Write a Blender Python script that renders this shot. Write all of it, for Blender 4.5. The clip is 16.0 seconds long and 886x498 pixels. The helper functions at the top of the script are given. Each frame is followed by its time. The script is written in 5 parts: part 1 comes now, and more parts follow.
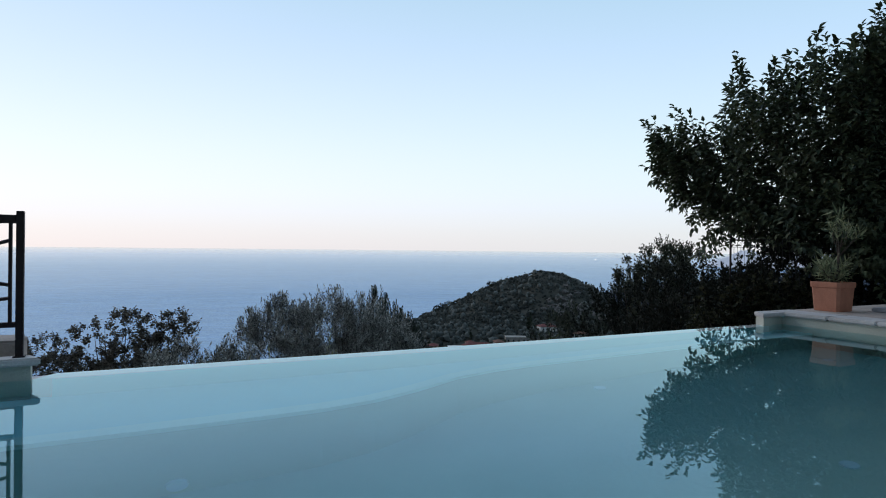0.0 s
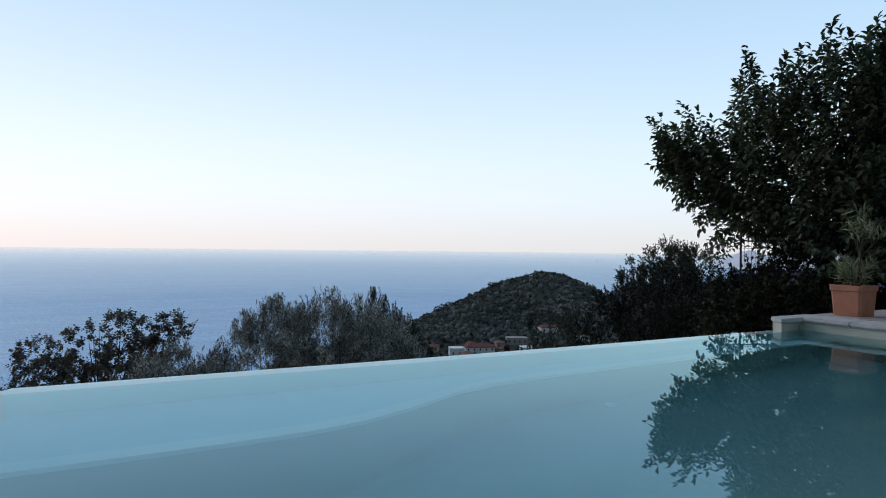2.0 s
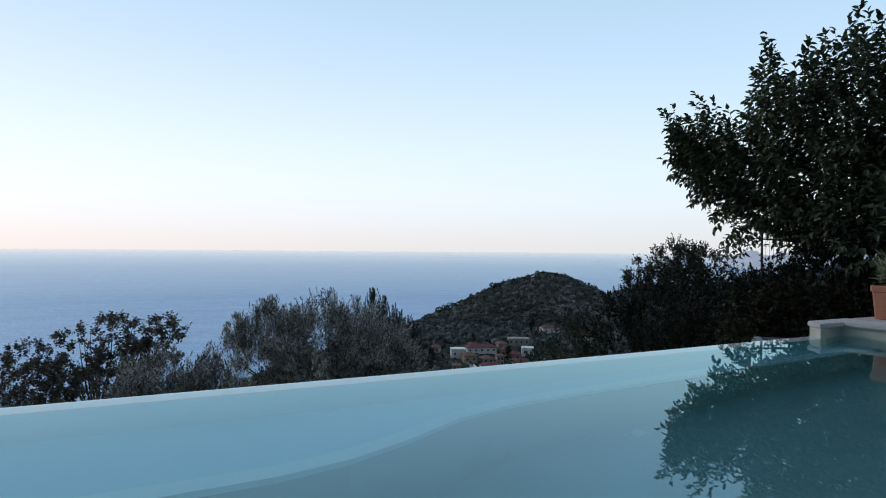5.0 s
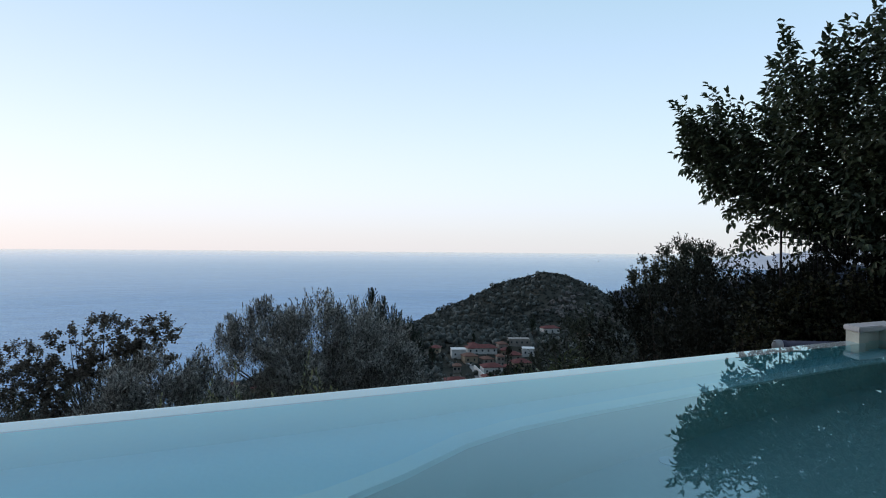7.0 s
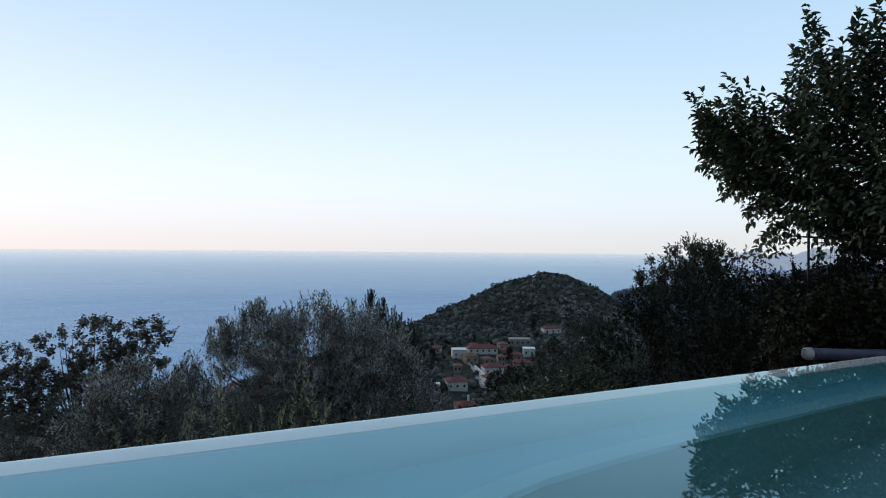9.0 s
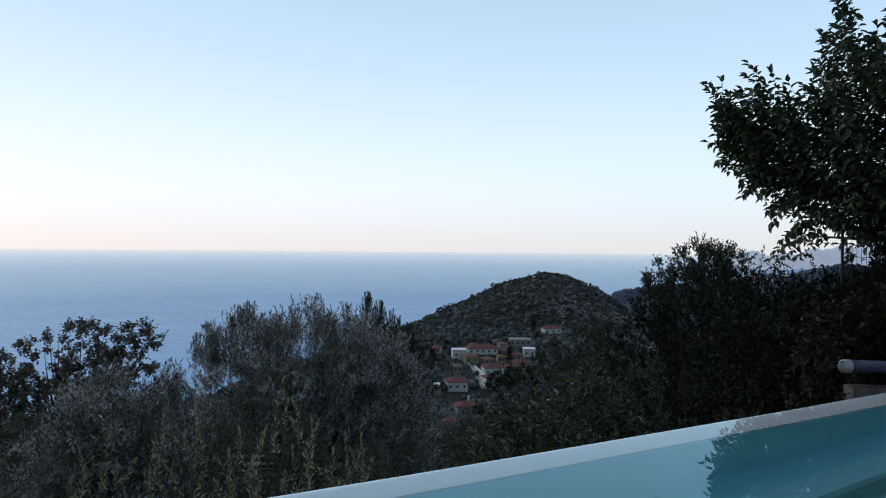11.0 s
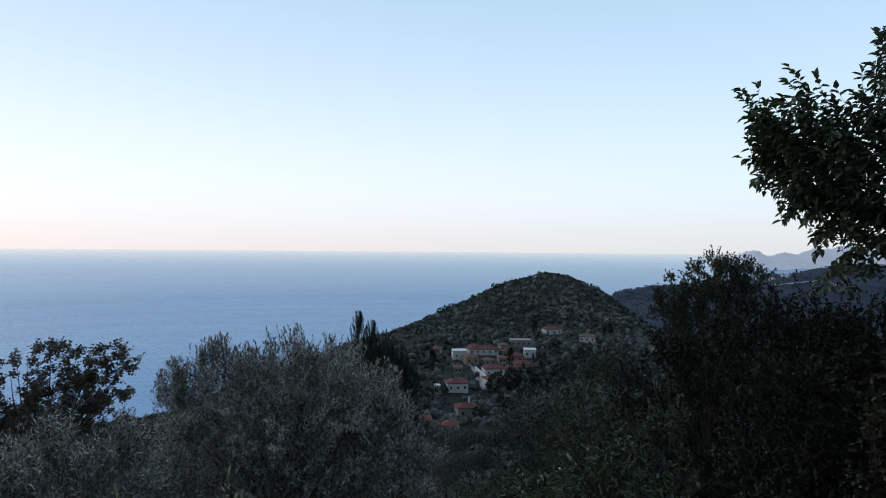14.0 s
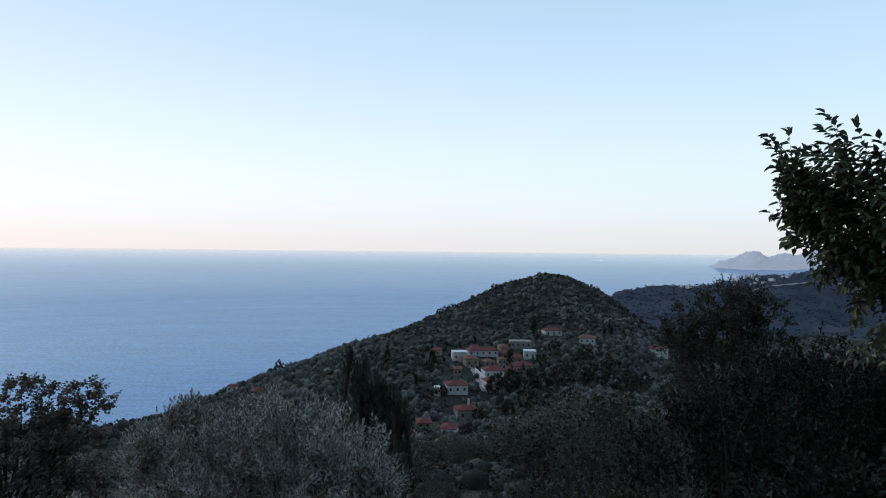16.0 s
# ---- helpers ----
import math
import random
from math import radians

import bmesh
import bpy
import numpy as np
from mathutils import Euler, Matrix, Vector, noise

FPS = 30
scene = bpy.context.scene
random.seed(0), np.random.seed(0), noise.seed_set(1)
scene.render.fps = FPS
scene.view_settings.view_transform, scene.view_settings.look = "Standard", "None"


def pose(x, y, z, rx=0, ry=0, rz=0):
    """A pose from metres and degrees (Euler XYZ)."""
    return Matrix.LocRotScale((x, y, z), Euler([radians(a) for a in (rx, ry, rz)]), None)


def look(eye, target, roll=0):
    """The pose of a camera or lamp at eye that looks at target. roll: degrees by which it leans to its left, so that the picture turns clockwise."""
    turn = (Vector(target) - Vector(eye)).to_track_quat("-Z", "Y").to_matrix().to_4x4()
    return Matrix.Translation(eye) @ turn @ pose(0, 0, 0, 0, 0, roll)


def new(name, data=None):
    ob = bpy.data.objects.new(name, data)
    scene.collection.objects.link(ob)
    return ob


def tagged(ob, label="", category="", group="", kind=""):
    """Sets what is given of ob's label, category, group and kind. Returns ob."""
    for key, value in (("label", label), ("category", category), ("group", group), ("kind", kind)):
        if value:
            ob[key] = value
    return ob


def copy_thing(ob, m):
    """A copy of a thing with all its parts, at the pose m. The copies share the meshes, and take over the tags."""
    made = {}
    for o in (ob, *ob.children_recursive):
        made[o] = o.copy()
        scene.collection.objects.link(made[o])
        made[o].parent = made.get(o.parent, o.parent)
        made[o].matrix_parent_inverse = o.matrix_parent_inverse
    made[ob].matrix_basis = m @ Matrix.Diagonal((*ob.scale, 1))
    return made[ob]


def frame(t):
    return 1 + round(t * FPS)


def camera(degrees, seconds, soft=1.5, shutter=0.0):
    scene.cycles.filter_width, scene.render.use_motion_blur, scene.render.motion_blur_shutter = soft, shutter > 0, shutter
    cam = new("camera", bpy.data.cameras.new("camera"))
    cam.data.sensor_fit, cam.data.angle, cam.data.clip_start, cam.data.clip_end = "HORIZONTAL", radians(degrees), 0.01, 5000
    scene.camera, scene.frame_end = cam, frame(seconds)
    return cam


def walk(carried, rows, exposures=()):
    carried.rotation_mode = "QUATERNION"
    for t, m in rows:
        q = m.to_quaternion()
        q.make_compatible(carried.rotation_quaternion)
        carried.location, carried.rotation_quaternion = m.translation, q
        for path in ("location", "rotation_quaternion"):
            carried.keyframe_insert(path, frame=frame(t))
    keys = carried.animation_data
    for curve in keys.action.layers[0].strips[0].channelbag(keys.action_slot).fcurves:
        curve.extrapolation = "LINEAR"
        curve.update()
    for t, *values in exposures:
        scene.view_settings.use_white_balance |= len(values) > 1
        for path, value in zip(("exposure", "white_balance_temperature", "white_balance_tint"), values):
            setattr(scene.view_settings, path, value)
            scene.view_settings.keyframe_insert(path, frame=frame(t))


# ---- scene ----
cam = camera(73.0, 16.0, 1.05)
PATH = [
    (0, (0.461, 0.234, 0.821), (0.479, 2.234, 0.82), 0.6),
    (0.5, (0.474, 0.339, 0.821), (0.491, 2.339, 0.821), 0.6),
    (1, (0.485, 0.433, 0.827), (0.502, 2.433, 0.826), 0.6),
    (1.5, (0.486, 0.516, 0.828), (0.502, 2.516, 0.828), 0.6),
    (2, (0.488, 0.603, 0.829), (0.503, 2.603, 0.83), 0.6),
    (2.5, (0.491, 0.696, 0.826), (0.505, 2.696, 0.827), 0.6),
    (3, (0.491, 0.788, 0.825), (0.505, 2.788, 0.827), 0.6),
    (3.5, (0.496, 0.892, 0.822), (0.508, 2.892, 0.825), 0.6),
    (4, (0.495, 1.0, 0.817), (0.507, 3.0, 0.82), 0.5),
    (6.5, (0.491, 1.584, 0.779), (0.5, 3.584, 0.782), 0.5),
    (7, (0.487, 1.722, 0.768), (0.496, 3.722, 0.772), 0.5),
    (7.5, (0.478, 1.864, 0.762), (0.486, 3.864, 0.766), 0.5),
    (8, (0.472, 2.015, 0.764), (0.48, 4.015, 0.768), 0.5),
    (8.5, (0.47, 2.176, 0.769), (0.478, 4.176, 0.773), 0.5),
    (9, (0.457, 2.324, 0.774), (0.464, 4.324, 0.778), 0.5),
    (11.5, (0.457, 3.24, 0.798), (0.464, 5.24, 0.802), 0.5),
    (12, (0.479, 3.457, 0.797), (0.485, 5.457, 0.801), 0.5),
    (12.5, (0.501, 3.659, 0.805), (0.506, 5.659, 0.809), 0.5),
    (13, (0.521, 3.87, 0.884), (0.527, 5.87, 0.887), 0.5),
    (13.5, (0.545, 4.077, 1.056), (0.55, 6.077, 1.059), 0.5),
    (14, (0.555, 4.286, 1.25), (0.56, 6.286, 1.253), 0.5),
    (14.5, (0.573, 4.505, 1.429), (0.579, 6.505, 1.432), 0.5),
    (15, (0.608, 4.748, 1.668), (0.613, 6.748, 1.669), 0.5),
    (15.5, (0.638, 4.985, 1.885), (0.643, 6.985, 1.886), 0.5),
    (16, (0.667, 5.216, 2.076), (0.672, 7.216, 2.078), 0.6),
]
walk(cam, [(t, look(eye, target, roll)) for t, eye, target, roll in PATH])

# ---- world, sun, exposure ----
world = bpy.data.worlds.new("dusk_sky")
scene.world = world
world.use_nodes = True
wn, wl = world.node_tree.nodes, world.node_tree.links
wn.clear()
sky = wn.new("ShaderNodeTexSky")
sky.sky_type, sky.sun_disc = "NISHITA", False
sky.sun_elevation, sky.sun_rotation = radians(7), radians(-75)
sky.altitude, sky.air_density, sky.dust_density, sky.ozone_density = 150, 1.0, 0.6, 2.0
# dusk tones over the physical sky: by height, and dimmer away from the afterglow
geo = wn.new("ShaderNodeTexCoord")
xyz = wn.new("ShaderNodeSeparateXYZ")
wl.new(geo.outputs["Generated"], xyz.inputs[0])
tone = wn.new("ShaderNodeValToRGB")
tone.color_ramp.interpolation = "B_SPLINE"
STOPS = ((0.0, (0.90, 0.82, 0.82)), (0.04, (0.93, 0.88, 0.89)), (0.1, (0.96, 0.99, 1.1)), (0.2, (0.8, 0.91, 1.16)), (0.3, (0.66, 0.8, 1.0)), (0.4, (0.54, 0.72, 0.88)), (0.6, (0.45, 0.62, 0.82)), (1.0, (0.38, 0.52, 0.76)))
for i, (at, c) in enumerate(STOPS):
    e = tone.color_ramp.elements[i] if i in (0, 1) else tone.color_ramp.elements.new(at)
    e.position, e.color = at, (*c, 1)
wl.new(xyz.outputs["Z"], tone.inputs["Fac"])
side = wn.new("ShaderNodeMapRange")
side.inputs["From Min"].default_value, side.inputs["From Max"].default_value = -1, 1
side.inputs["To Min"].default_value, side.inputs["To Max"].default_value = 0.0, 1.0
wl.new(xyz.outputs["X"], side.inputs["Value"])
glow = wn.new("ShaderNodeValToRGB")
glow.color_ramp.elements[0].color, glow.color_ramp.elements[1].color = (1.0, 0.99, 1.02, 1), (0.74, 0.88, 0.92, 1)
wl.new(side.outputs[0], glow.inputs["Fac"])
rear = wn.new("ShaderNodeMapRange")
rear.inputs["From Min"].default_value, rear.inputs["From Max"].default_value = -0.6, 0.7
rear.inputs["To Min"].default_value, rear.inputs["To Max"].default_value = 0.38, 1.0
wl.new(xyz.outputs["Y"], rear.inputs["Value"])
lit = wn.new("ShaderNodeMix")
lit.data_type, lit.blend_type = "RGBA", "MULTIPLY"
lit.inputs[0].default_value = 1.0
wl.new(tone.outputs["Color"], lit.inputs[6])
wl.new(glow.outputs["Color"], lit.inputs[7])
dim = wn.new("ShaderNodeVectorMath")
dim.operation = "SCALE"
wl.new(lit.outputs[2], dim.inputs[0])
wl.new(rear.outputs[0], dim.inputs["Scale"])
phys = wn.new("ShaderNodeVectorMath")
phys.operation = "SCALE"
phys.inputs["Scale"].default_value = 0.12
wl.new(sky.outputs[0], phys.inputs[0])
both = wn.new("ShaderNodeMix")
both.data_type = "RGBA"
both.inputs[0].default_value = 0.88
wl.new(phys.outputs[0], both.inputs[6])
wl.new(dim.outputs[0], both.inputs[7])
back = wn.new("ShaderNodeBackground")
back.inputs["Strength"].default_value = 1.16
out = wn.new("ShaderNodeOutputWorld")
wl.new(both.outputs[2], back.inputs["Color"])
wl.new(back.outputs[0], out.inputs["Surface"])

sun = new("sun", bpy.data.lights.new("sun", "SUN"))
sun.data.energy, sun.data.angle, sun.data.color = 0.5, radians(25), (1.0, 0.9, 0.82)
sun.matrix_world = look((-40, 30, 24), (0, 5, 0))
scene.view_settings.exposure = 0.0

# ---- materials ----


def mat(name, c1, c2=None, scale=2.0, rough=0.85, bump=0.2, fine=40.0, metal=0.0, island=0.0, spec=0.3, objvar=0.0, trans=0.0):
    """A mottled surface: two colours mixed by a coarse and a fine noise, relief by the fine one."""
    m = bpy.data.materials.new(name)
    m.use_nodes = True
    n, l = m.node_tree.nodes, m.node_tree.links
    p = n["Principled BSDF"]
    p.inputs["Roughness"].default_value, p.inputs["Metallic"].default_value = rough, metal
    p.inputs["Specular IOR Level"].default_value = spec
    c2 = c2 or tuple(v * 0.75 for v in c1)
    tc = n.new("ShaderNodeTexCoord")
    big, small = n.new("ShaderNodeTexNoise"), n.new("ShaderNodeTexNoise")
    for t, s, d in ((big, scale, 4.0), (small, fine, 6.0)):
        t.inputs["Scale"].default_value, t.inputs["Detail"].default_value = s, d
        l.new(tc.outputs["Object"], t.inputs["Vector"])
    add = n.new("ShaderNodeMath")
    add.operation = "MULTIPLY_ADD"
    add.inputs[1].default_value, add.inputs[2].default_value = 0.5, 0.0
    l.new(small.outputs["Fac"], add.inputs[0])
    tot = n.new("ShaderNodeMath")
    tot.operation = "ADD"
    l.new(big.outputs["Fac"], tot.inputs[0])
    l.new(add.outputs[0], tot.inputs[1])
    last = tot
    if island or objvar:
        src = n.new("ShaderNodeNewGeometry").outputs["Random Per Island"] if island else n.new("ShaderNodeObjectInfo").outputs["Random"]
        k = n.new("ShaderNodeMath")
        k.operation = "MULTIPLY_ADD"
        k.inputs[1].default_value, k.inputs[2].default_value = (island or objvar), -0.5 * (island or objvar)
        l.new(src, k.inputs[0])
        last = n.new("ShaderNodeMath")
        last.operation = "ADD"
        l.new(tot.outputs[0], last.inputs[0])
        l.new(k.outputs[0], last.inputs[1])
    ramp = n.new("ShaderNodeValToRGB")
    ramp.color_ramp.elements[0].position, ramp.color_ramp.elements[1].position = 0.5, 1.0
    ramp.color_ramp.elements[0].color, ramp.color_ramp.elements[1].color = (*c2, 1), (*c1, 1)
    l.new(last.outputs[0], ramp.inputs["Fac"])
    l.new(ramp.outputs["Color"], p.inputs["Base Color"])
    if bump:
        b = n.new("ShaderNodeBump")
        b.inputs["Strength"].default_value, b.inputs["Distance"].default_value = bump, 0.02
        l.new(small.outputs["Fac"], b.inputs["Height"])
        l.new(b.outputs["Normal"], p.inputs["Normal"])
    if trans:
        t = n.new("ShaderNodeBsdfTranslucent")
        l.new(ramp.outputs["Color"], t.inputs["Color"])
        mix = n.new("ShaderNodeMixShader")
        mix.inputs[0].default_value = trans
        l.new(p.outputs[0], mix.inputs[1])
        l.new(t.outputs[0], mix.inputs[2])
        l.new(mix.outputs[0], n["Material Output"].inputs["Surface"])
    return m


# pink put into the lip's plaster to offset the water's cyan tint
LIP_PLASTER = mat("wet_lip_plaster_pinked", (0.9, 0.82, 0.81), (0.8, 0.73, 0.72), 1.5, 0.6, 0.3, 45)
PLASTER = mat("pool_plaster", (0.88, 0.87, 0.87), (0.72, 0.73, 0.75), 1.5, 0.6, 0.3, 45)
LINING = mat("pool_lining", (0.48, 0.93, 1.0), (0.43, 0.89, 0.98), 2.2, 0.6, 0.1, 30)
# darker lining: light lost in the deep water is put into its colour
DIMMED_LINING = mat("depth_dimmed_lining", (0.39, 0.65, 0.65), (0.33, 0.59, 0.6), 1.6, 0.6, 0.1, 30)
INLET = mat("inlet_plastic", (0.5, 0.8, 0.92), (0.4, 0.7, 0.85), 9, 0.4, 0.1, 60)
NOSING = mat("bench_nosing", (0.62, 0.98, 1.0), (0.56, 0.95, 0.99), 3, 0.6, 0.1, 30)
WALL_CREAM = mat("cream_render", (0.55, 0.54, 0.46), (0.43, 0.43, 0.37), 3, 0.85, 0.3, 70)
COPING = mat("coping_stone", (0.62, 0.58, 0.56), (0.46, 0.43, 0.42), 5, 0.75, 0.35, 55, objvar=0.25)
PAVER = mat("paver_stone", (0.5, 0.42, 0.37), (0.36, 0.3, 0.27), 4, 0.85, 0.4, 50, objvar=0.3)
STEP_STONE = mat("brown_stone", (0.4, 0.33, 0.29), (0.28, 0.23, 0.21), 4, 0.85, 0.4, 40)
GREY_STONE = mat("grey_stone", (0.4, 0.39, 0.39), (0.28, 0.27, 0.28), 6, 0.8, 0.4, 50)
IRON = mat("dark_iron", (0.035, 0.022, 0.022), (0.02, 0.013, 0.014), 6, 0.5, 0.1, 80, metal=0.3)
TERRACOTTA = mat("terracotta", (0.5, 0.22, 0.14), (0.38, 0.16, 0.105), 7, 0.85, 0.25, 60)
SOIL = mat("soil", (0.085, 0.048, 0.034), (0.035, 0.02, 0.015), 5, 0.95, 1.0, 45)
BARK = mat("bark", (0.12, 0.095, 0.075), (0.05, 0.04, 0.034), 6, 0.9, 0.9, 30)
LEAF_BROAD = mat("broad_leaf", (0.125, 0.15, 0.08), (0.05, 0.07, 0.042), 1.0, 0.45, 0.0, 20, island=0.9, spec=0.4, trans=0.2)
LEAF_OLIVE = mat("olive_leaf", (0.43, 0.427, 0.38), (0.096, 0.092, 0.08), 0.8, 0.55, 0.0, 20, island=0.8, spec=0.25, trans=0.08)
LEAF_DARK = mat("dark_leaf", (0.11, 0.116, 0.082), (0.036, 0.043, 0.032), 0.8, 0.7, 0.0, 20, island=0.5, spec=0.15, trans=0.1)
# darker copy of the dark leaf: shade under the tree put into the colour
LEAF_DARK_SHADED = mat("dark_leaf_shaded", (0.04, 0.042, 0.031), (0.015, 0.017, 0.013), 0.8, 0.7, 0.0, 20, island=0.5, spec=0.1, trans=0.1)
LEAF_ROUND = mat("round_leaf", (0.2, 0.17, 0.13), (0.075, 0.065, 0.05), 0.8, 0.65, 0.0, 20, island=0.6, spec=0.2, trans=0.2)
LEAF_SHOOT = mat("shoot_leaf", (0.36, 0.37, 0.21), (0.15, 0.175, 0.095), 1.2, 0.6, 0.0, 20, island=0.6, spec=0.2, trans=0.2)
LEAF_VINE = mat("vine_leaf", (0.062, 0.06, 0.03), (0.016, 0.02, 0.011), 1.0, 0.55, 0.0, 20, island=1.0, spec=0.2, trans=0.2)
LEAF_LAUREL = mat("laurel_leaf", (0.115, 0.135, 0.062), (0.018, 0.028, 0.015), 1.2, 0.35, 0.0, 20, island=1.2, spec=0.25, trans=0.2)
LEAF_NEEDLE = mat("needle_leaf", (0.075, 0.092, 0.06), (0.03, 0.042, 0.03), 1.2, 0.7, 0.0, 20, island=0.9)
MAQUIS = mat("maquis_leaf", (0.086, 0.091, 0.078), (0.031, 0.035, 0.032), 0.02, 0.95, 0.0, 0.5, island=0.5, spec=0.1)
FAR_OLIVE = mat("far_olive_leaf", (0.178, 0.187, 0.17), (0.066, 0.074, 0.068), 0.02, 0.9, 0.0, 0.5, island=0.5, spec=0.1)
LEAF_GREY = mat("grey_leaf", (0.162, 0.165, 0.138), (0.047, 0.048, 0.041), 0.4, 0.7, 0.0, 12, island=0.7, spec=0.2, trans=0.1)
LEAF_SLOPE = mat("slope_leaf", (0.094, 0.096, 0.07), (0.03, 0.033, 0.027), 0.4, 0.8, 0.0, 12, island=0.7, spec=0.15, trans=0.1)
GROUND = mat("hillside_earth", (0.105, 0.095, 0.076), (0.036, 0.04, 0.033), 0.05, 0.95, 0.6, 0.7, spec=0.05)
OLD_WOOD = mat("weathered_wood", (0.13, 0.115, 0.1), (0.06, 0.052, 0.047), 8, 0.9, 0.6, 60)
WIRE = mat("galvanised_wire", (0.05, 0.05, 0.055), (0.03, 0.03, 0.033), 8, 0.5, 0.0, 80, metal=0.6)
PIPE = mat("blue_grey_plastic", (0.11, 0.115, 0.17), (0.07, 0.075, 0.115), 6, 0.4, 0.05, 60)
CAP = mat("white_plastic", (0.6, 0.6, 0.62), (0.45, 0.46, 0.48), 9, 0.4, 0.1, 60)
WHITEWASH = mat("whitewashed_block", (0.28, 0.27, 0.26), (0.09, 0.085, 0.08), 5, 0.9, 0.6, 40, objvar=0.4)
ROCK = mat("rock", (0.32, 0.27, 0.23), (0.15, 0.11, 0.09), 6, 0.9, 0.8, 30)
CRAG = mat("crag_rock", (0.24, 0.22, 0.2), (0.08, 0.075, 0.07), 0.35, 0.95, 0.8, 1.6)
HOUSE_WHITE = mat("white_wall", (0.84, 0.83, 0.8), (0.66, 0.66, 0.64), 0.4, 0.9, 0.2, 5)
HOUSE_GREY = mat("grey_wall", (0.4, 0.37, 0.33), (0.26, 0.24, 0.22), 0.4, 0.9, 0.2, 5)
HOUSE_OCHRE = mat("ochre_wall", (0.46, 0.37, 0.27), (0.3, 0.25, 0.19), 0.4, 0.9, 0.2, 5)
ROOF_RED = mat("clay_roof", (0.24, 0.078, 0.068), (0.12, 0.046, 0.042), 0.5, 0.9, 0.4, 4)
ROOF_OLD = mat("old_clay_roof", (0.25, 0.13, 0.09), (0.17, 0.09, 0.07), 0.5, 0.9, 0.4, 4)
WINDOW_DARK = mat("dark_window", (0.05, 0.055, 0.06), (0.03, 0.03, 0.035), 1, 0.2, 0.0, 5)
BOAT_WHITE = mat("boat_white", (0.85, 0.85, 0.85), (0.7, 0.7, 0.7), 1, 0.4, 0.0, 5)
# added glow that makes the dark boat read as white; no known lamp
BOAT_GLOW = mat("boat_glow", (0.9, 0.9, 0.88), (0.85, 0.85, 0.83), 1, 0.5, 0.0, 5)
BOAT_GLOW.node_tree.nodes["Principled BSDF"].inputs["Emission Color"].default_value = (1.0, 0.96, 0.9, 1)
BOAT_GLOW.node_tree.nodes["Principled BSDF"].inputs["Emission Strength"].default_value = 40.0
# ridge scrub and earth: distance haze painted in as a slate-blue base colour
HAZED_SCRUB = mat("hazed_ridge_scrub", (0.08, 0.096, 0.125), (0.04, 0.05, 0.07), 0.02, 0.95, 0.0, 0.3, island=0.35, spec=0.05)
HAZED_GROUND = mat("hazed_ridge_earth", (0.075, 0.088, 0.115), (0.034, 0.043, 0.062), 0.02, 0.95, 0.5, 0.25, spec=0.05)
# the cape's haze is painted: pale blue base colour plus a faint glow
HAZED_HEADLAND = mat("hazed_headland", (0.3, 0.32, 0.38), (0.16, 0.18, 0.23), 0.012, 0.95, 0.0, 0.05)
HAZED_HEADLAND.node_tree.nodes["Principled BSDF"].inputs["Emission Color"].default_value = (0.33, 0.38, 0.46, 1)
HAZED_HEADLAND.node_tree.nodes["Principled BSDF"].inputs["Emission Strength"].default_value = 0.65
ROAD = mat("pale_road", (0.4, 0.39, 0.37), (0.3, 0.29, 0.28), 0.3, 0.9, 0.1, 5)

WATER = bpy.data.materials.new("pool_water")
WATER.use_nodes = True
wnd, wlk = WATER.node_tree.nodes, WATER.node_tree.links
wnd.remove(wnd["Principled BSDF"])
wrf, wgl, wfr, wmx = wnd.new("ShaderNodeBsdfRefraction"), wnd.new("ShaderNodeBsdfGlossy"), wnd.new("ShaderNodeFresnel"), wnd.new("ShaderNodeMixShader")
wrf.inputs["Color"].default_value, wgl.inputs["Color"].default_value = (0.95, 1.0, 1.0, 1), (0.68, 0.93, 1.0, 1)
wrf.inputs["Roughness"].default_value, wgl.inputs["Roughness"].default_value = 0.015, 0.0
wrf.inputs["IOR"].default_value = 1.33
wfr.inputs["IOR"].default_value = 1.85
wlk.new(wfr.outputs[0], wmx.inputs[0])
wlk.new(wrf.outputs[0], wmx.inputs[1])
wlk.new(wgl.outputs[0], wmx.inputs[2])
wlk.new(wmx.outputs[0], wnd["Material Output"].inputs["Surface"])
wt, wb, wc = (WATER.node_tree.nodes.new(k) for k in ("ShaderNodeTexNoise", "ShaderNodeBump", "ShaderNodeTexCoord"))
wt.inputs["Scale"].default_value, wt.inputs["Detail"].default_value = 1.3, 2
wb.inputs["Strength"].default_value, wb.inputs["Distance"].default_value = 0.05, 0.01
WATER.node_tree.links.new(wc.outputs["Object"], wt.inputs["Vector"])
WATER.node_tree.links.new(wt.outputs["Fac"], wb.inputs["Height"])
for wb_node in (wrf, wgl, wfr):
    wlk.new(wb.outputs["Normal"], wb_node.inputs["Normal"])

SEA = bpy.data.materials.new("sea_water")
SEA.use_nodes = True
sn, sl = SEA.node_tree.nodes, SEA.node_tree.links
sn.remove(sn["Principled BSDF"])
sc, sm, sm2 = sn.new("ShaderNodeTexCoord"), sn.new("ShaderNodeMapping"), sn.new("ShaderNodeMapping")
st, st2, sb = sn.new("ShaderNodeTexNoise"), sn.new("ShaderNodeTexNoise"), sn.new("ShaderNodeBump")
sm.inputs["Scale"].default_value, sm2.inputs["Scale"].default_value = (0.6, 1.0, 1.0), (0.0012, 0.006, 1.0)
st.inputs["Scale"].default_value, st.inputs["Detail"].default_value = 0.5, 4
st2.inputs["Scale"].default_value, st2.inputs["Detail"].default_value = 1.0, 5
sb.inputs["Strength"].default_value, sb.inputs["Distance"].default_value = 0.6, 1.0
sr = sn.new("ShaderNodeValToRGB")
